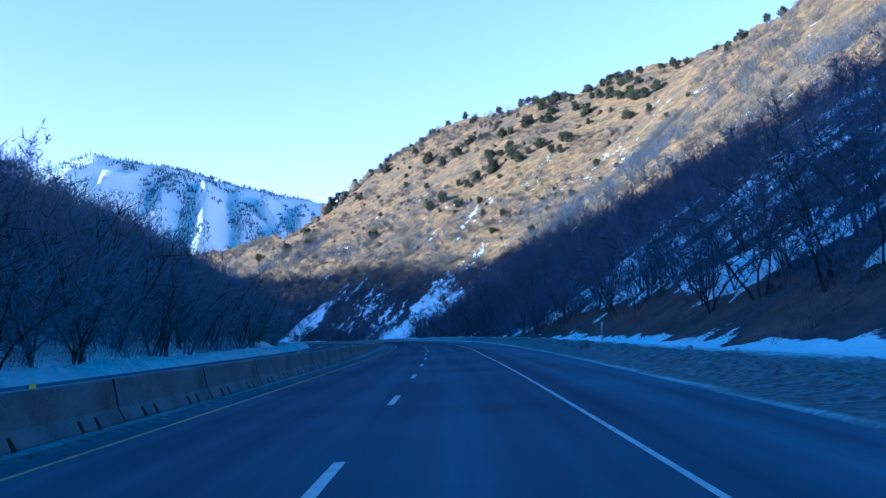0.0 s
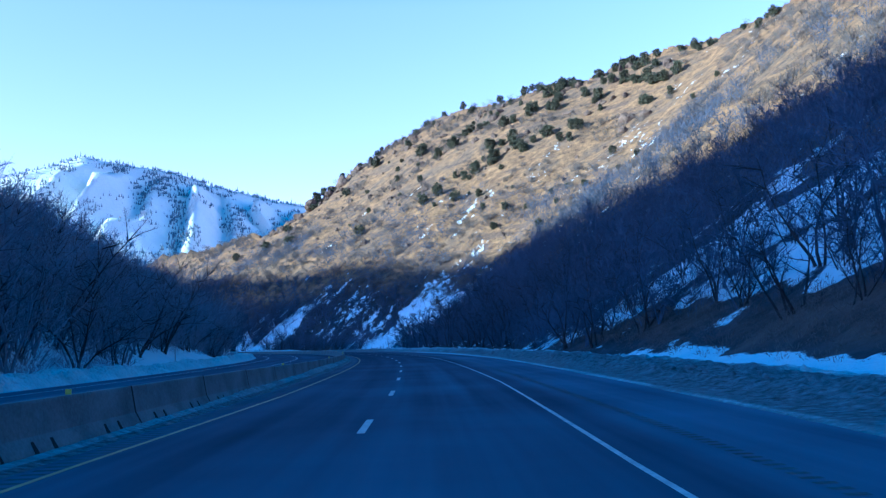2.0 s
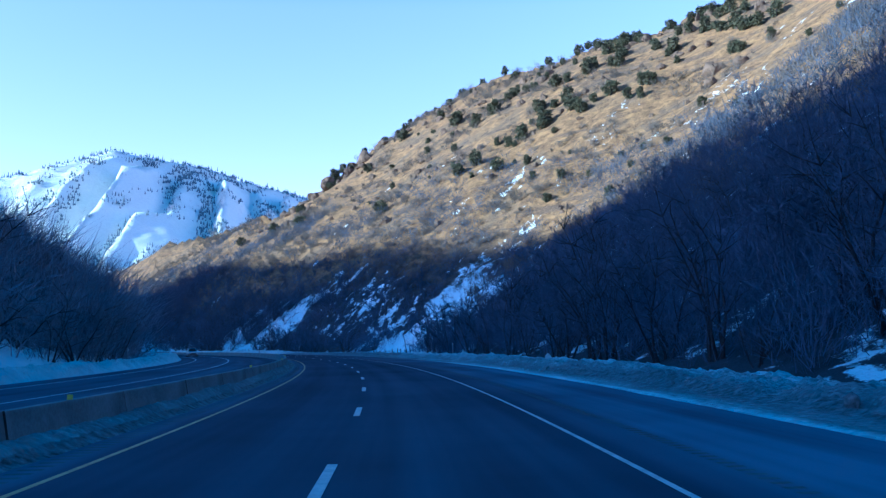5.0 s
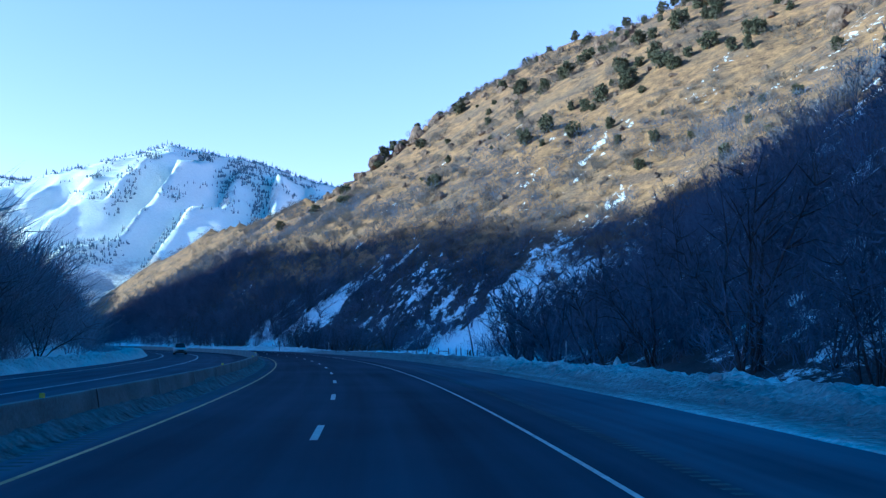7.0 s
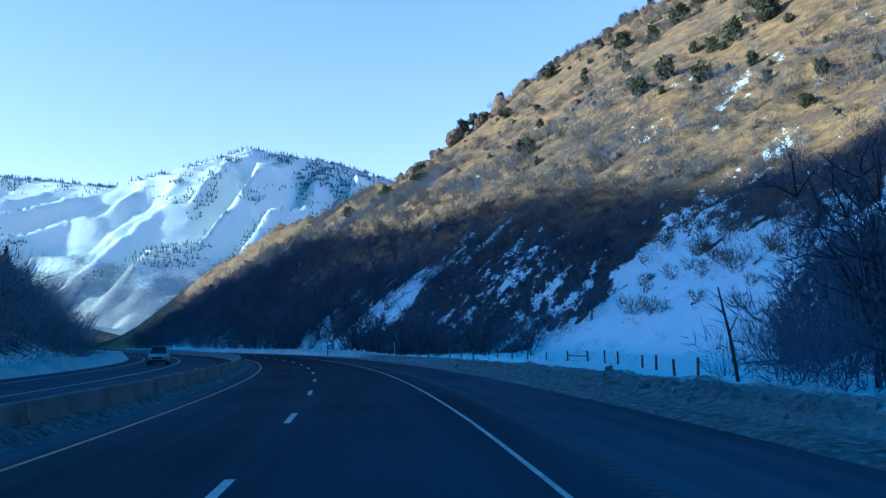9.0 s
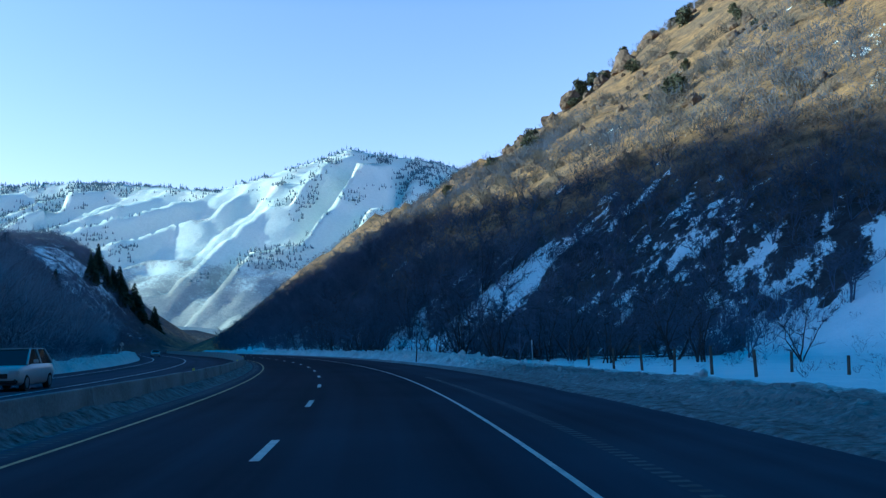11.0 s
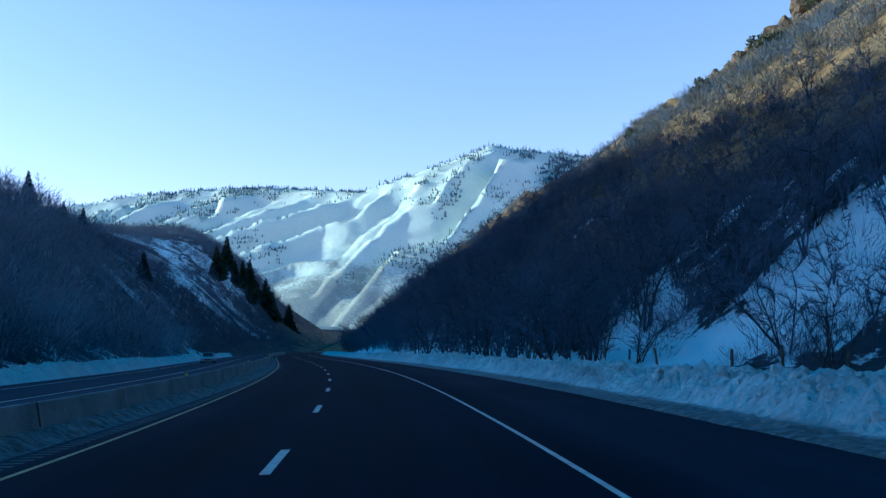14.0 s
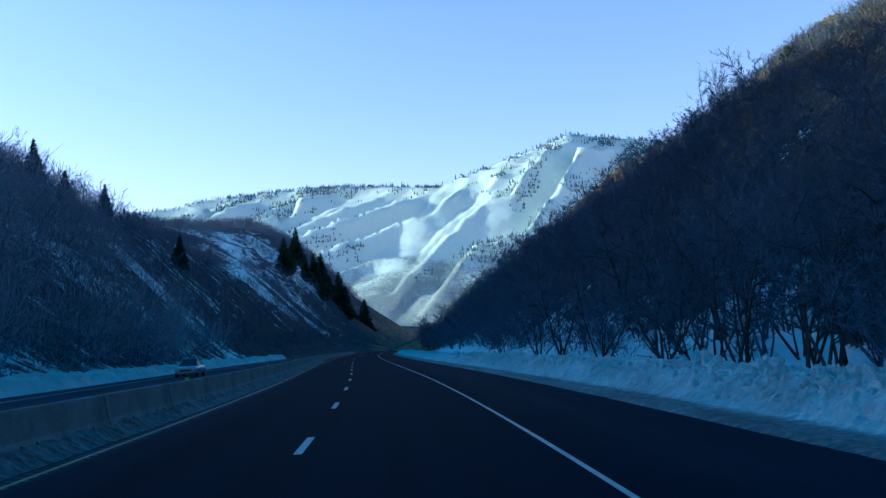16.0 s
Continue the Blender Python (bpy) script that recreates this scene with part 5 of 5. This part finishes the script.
def rocks():
    """Outcrops on the sunny hill and its crest."""
    rng = np.random.default_rng(21)
    spots = [(536, 128), (538, 122), (533, 138), (530, 146), (541, 117), (545, 113), (527, 155), (338, 166), (332, 157), (326, 163), (511, 102), (516, 106), (526, 128), (556, 98), (548, 108), (410, 150), (372, 170), (455, 150), (470, 128), (497, 118)]
    spots += [(float(a), float(b)) for a, b in zip(rng.uniform(330, 600, 130), rng.uniform(80, 200, 130))]
    places = [tuple(float(v) for v in beside(s, d)) for s, d in spots]
    for k in range(46):
        i = int(rng.integers(6, 15))
        (ax, ay), (bx, by) = CREST[i], CREST[i + 1]
        t, n = rng.uniform(0, 1), math.hypot(bx - ax, by - ay)
        off = rng.gamma(1.5, 9.0)
        places.append((float(ax + t * (bx - ax) + (by - ay) / n * off), float(ay + t * (by - ay) - (bx - ax) / n * off)))
    for k, (x, y) in enumerate(places):
        if beyond(np.array([x]), np.array([y]))[0] > 6:
            continue
        bm = bmesh.new()
        bmesh.ops.create_icosphere(bm, subdivisions=3, radius=1.0)
        sz = Vector((rng.uniform(1.0, 2.4), rng.uniform(0.8, 1.8), rng.uniform(0.8, 2.2))) * (2.2 if k < 8 else 1.3 if k < 20 or k >= len(spots) else rng.uniform(0.35, 0.95))
        off = Vector(rng.uniform(-50, 50, 3))
        for v in bm.verts:
            n = v.co.copy()
            v.co *= 1 + 0.45 * noise.noise(n * 1.3 + off) + 0.22 * noise.noise(n * 3.5 + off)
            v.co.x, v.co.y, v.co.z = v.co.x * sz.x, v.co.y * sz.y, round(v.co.z * 3) / 3 * 0.35 * sz.z + v.co.z * 0.65 * sz.z
        me = bpy.data.meshes.new("rock_outcrop")
        bm.to_mesh(me)
        bm.free()
        me.materials.append(ROCK)
        ob = new("rock_outcrop", me)
        ob.matrix_basis = pose(x, y, float(height(x, y)[0][0]) + 0.1, 0, 0, rng.uniform(0, 360))
        tagged(ob, "weathered brown rock outcrop on the grassy hillside", "rock", "rocks on the hill")


rocks()

# ---- vehicles on the opposite road ----
def paint(name, col, rough=0.35):
    m, nt, b = material(name, rough)
    nt.links.new(mixed(nt, maths(nt, "MULTIPLY", noise_node(nt, 2.5, 4.0), 0.5), tuple(col), tuple(c * 0.55 for c in col)), b.inputs["Base Color"])
    b.inputs["Coat Weight"].default_value = 0.4
    return m


GLASS = paint("dark_car_glass", (0.012, 0.014, 0.016), 0.08)
TYRE = two_tone("tyre_rubber", (0.012, 0.012, 0.012), (0.03, 0.03, 0.03), 6.0, 40.0, 0.9)
RIM = two_tone("alloy_rim", (0.30, 0.30, 0.31), (0.5, 0.5, 0.51), 6.0, 40.0, 0.35, 0.05, 0.002, 0.8)
LAMP = paint("headlight_lens", (0.55, 0.57, 0.6), 0.15)
BLACK_TRIM = two_tone("black_trim", (0.010, 0.010, 0.010), (0.03, 0.03, 0.03), 6.0, 30.0, 0.6)


def vehicle(kind, label, colour, s, d, length, width, tall, hood, belt):
    """A car facing -y: the lower body is lofted from cross-sections, the cabin stands on it."""
    car = thing(kind, label, "car")
    body_mat = paint(kind + "_paint", colour)
    L, W = length / 2, width / 2
    stations = [(-L, 0.80, 0.42, hood * 0.72), (-L + 0.12, 0.92, 0.30, hood * 0.86), (-L + 0.5, 0.98, 0.24, hood * 0.95), (-L + 1.2, 1.0, 0.22, hood), (-0.5, 1.0, 0.22, belt), (0.9, 1.0, 0.22, belt), (L - 0.7, 0.99, 0.24, belt), (L - 0.15, 0.94, 0.32, belt * 0.97), (L, 0.84, 0.45, belt * 0.88)]
    bm = bmesh.new()
    rings = []
    for y, w, low, top in stations:
        rings.append([bm.verts.new((x * W * w, y, z)) for x, z in ((-0.86, low), (-0.98, low + 0.1), (-1.0, low + (top - low) * 0.55), (-0.93, top - 0.05), (-0.82, top), (0.82, top), (0.93, top - 0.05), (1.0, low + (top - low) * 0.55), (0.98, low + 0.1), (0.86, low))])
    for a, b in zip(rings, rings[1:]):
        for i in range(10):
            bm.faces.new((a[i], a[(i + 1) % 10], b[(i + 1) % 10], b[i]))
    bm.faces.new(rings[0]), bm.faces.new(list(reversed(rings[-1])))
    body = part("body", bm, body_mat, car)
    body.data.shade_smooth()
    rear = L - 0.25 if kind == "suv" else L - 0.95
    top0, top1 = -0.25, (L - 0.75 if kind == "suv" else L - 1.75)
    bm = bmesh.new()
    low = [bm.verts.new(p) for p in ((-W * 0.86, -L + 1.15, hood - 0.02), (W * 0.86, -L + 1.15, hood - 0.02), (W * 0.88, rear, belt - 0.02), (-W * 0.88, rear, belt - 0.02))]
    up = [bm.verts.new(p) for p in ((-W * 0.66, top0, tall - 0.06), (W * 0.66, top0, tall - 0.06), (W * 0.66, top1, tall - 0.06), (-W * 0.66, top1, tall - 0.06))]
    for i in range(4):
        bm.faces.new((low[i], low[(i + 1) % 4], up[(i + 1) % 4], up[i]))
    bm.faces.new(up)
    part("window_glass", bm, GLASS, car, "dark car windows")
    part("roof", box(bmesh.new(), -W * 0.68, W * 0.68, top0 - 0.03, top1 + 0.05, tall - 0.07, tall, 0.03), body_mat, car)
    for sx in (-1, 1):
        for a, b in ((Vector((sx * W * 0.865, -L + 1.15, hood)), Vector((sx * W * 0.67, top0, tall - 0.03))), (Vector((sx * W * 0.885, 0.55, belt)), Vector((sx * W * 0.67, 0.5, tall - 0.03))), (Vector((sx * W * 0.885, rear, belt)), Vector((sx * W * 0.67, top1, tall - 0.03)))):
            mesh_object("pillar", *tubes([[(*a, 0.05), (*b, 0.045)]], 5), body_mat, car)
        lamp = box(bmesh.new(), sx * W * 0.72 - 0.2, sx * W * 0.72 + 0.2, -L - 0.02, -L + 0.14, hood * 0.66, hood * 0.66 + 0.16, 0.03)
        part("headlight", lamp, LAMP, car, "clear headlight")
        part("wing_mirror", box(bmesh.new(), sx * W * 1.06 - 0.09, sx * W * 1.06 + 0.09, -0.75, -0.6, belt + 0.02, belt + 0.17, 0.03), body_mat, car)
        for y in (-L + 0.85, L - 0.85):
            turn = pose(sx * (W - 0.12), y, 0.33, 0, 90, 0)
            bm = cyl(bmesh.new(), 0.33, 0.33, -0.11, 0.11, 22, turn)
            wheel = part("wheel", bm, TYRE, car)
            part("rim", cyl(bmesh.new(), 0.21, 0.21, -0.118, 0.118, 14, turn), RIM, wheel)
    part("grille", box(bmesh.new(), -W * 0.5, W * 0.5, -L - 0.015, -L + 0.1, hood * 0.5, hood * 0.72, 0.02), BLACK_TRIM, car)
    part("bumper", box(bmesh.new(), -W * 0.86, W * 0.86, -L - 0.05, -L + 0.2, 0.3, 0.5, 0.05), BLACK_TRIM if kind == "suv" else body_mat, car)
    x, y = (float(v) for v in beside(s, d))
    car.matrix_basis = pose(x, y, 0.0, 0, 0, math.degrees(float(np.interp(s, ROAD_S, HEADING))))
    return car


vehicle("sedan", "silver sedan with dark windows on the opposite road", (0.42, 0.44, 0.46), 466, -13.3, 4.6, 1.8, 1.43, 0.86, 0.92)
vehicle("suv", "pale silver sport utility vehicle on the opposite road", (0.5, 0.51, 0.52), 301, -12.6, 4.7, 1.88, 1.72, 1.02, 1.08)
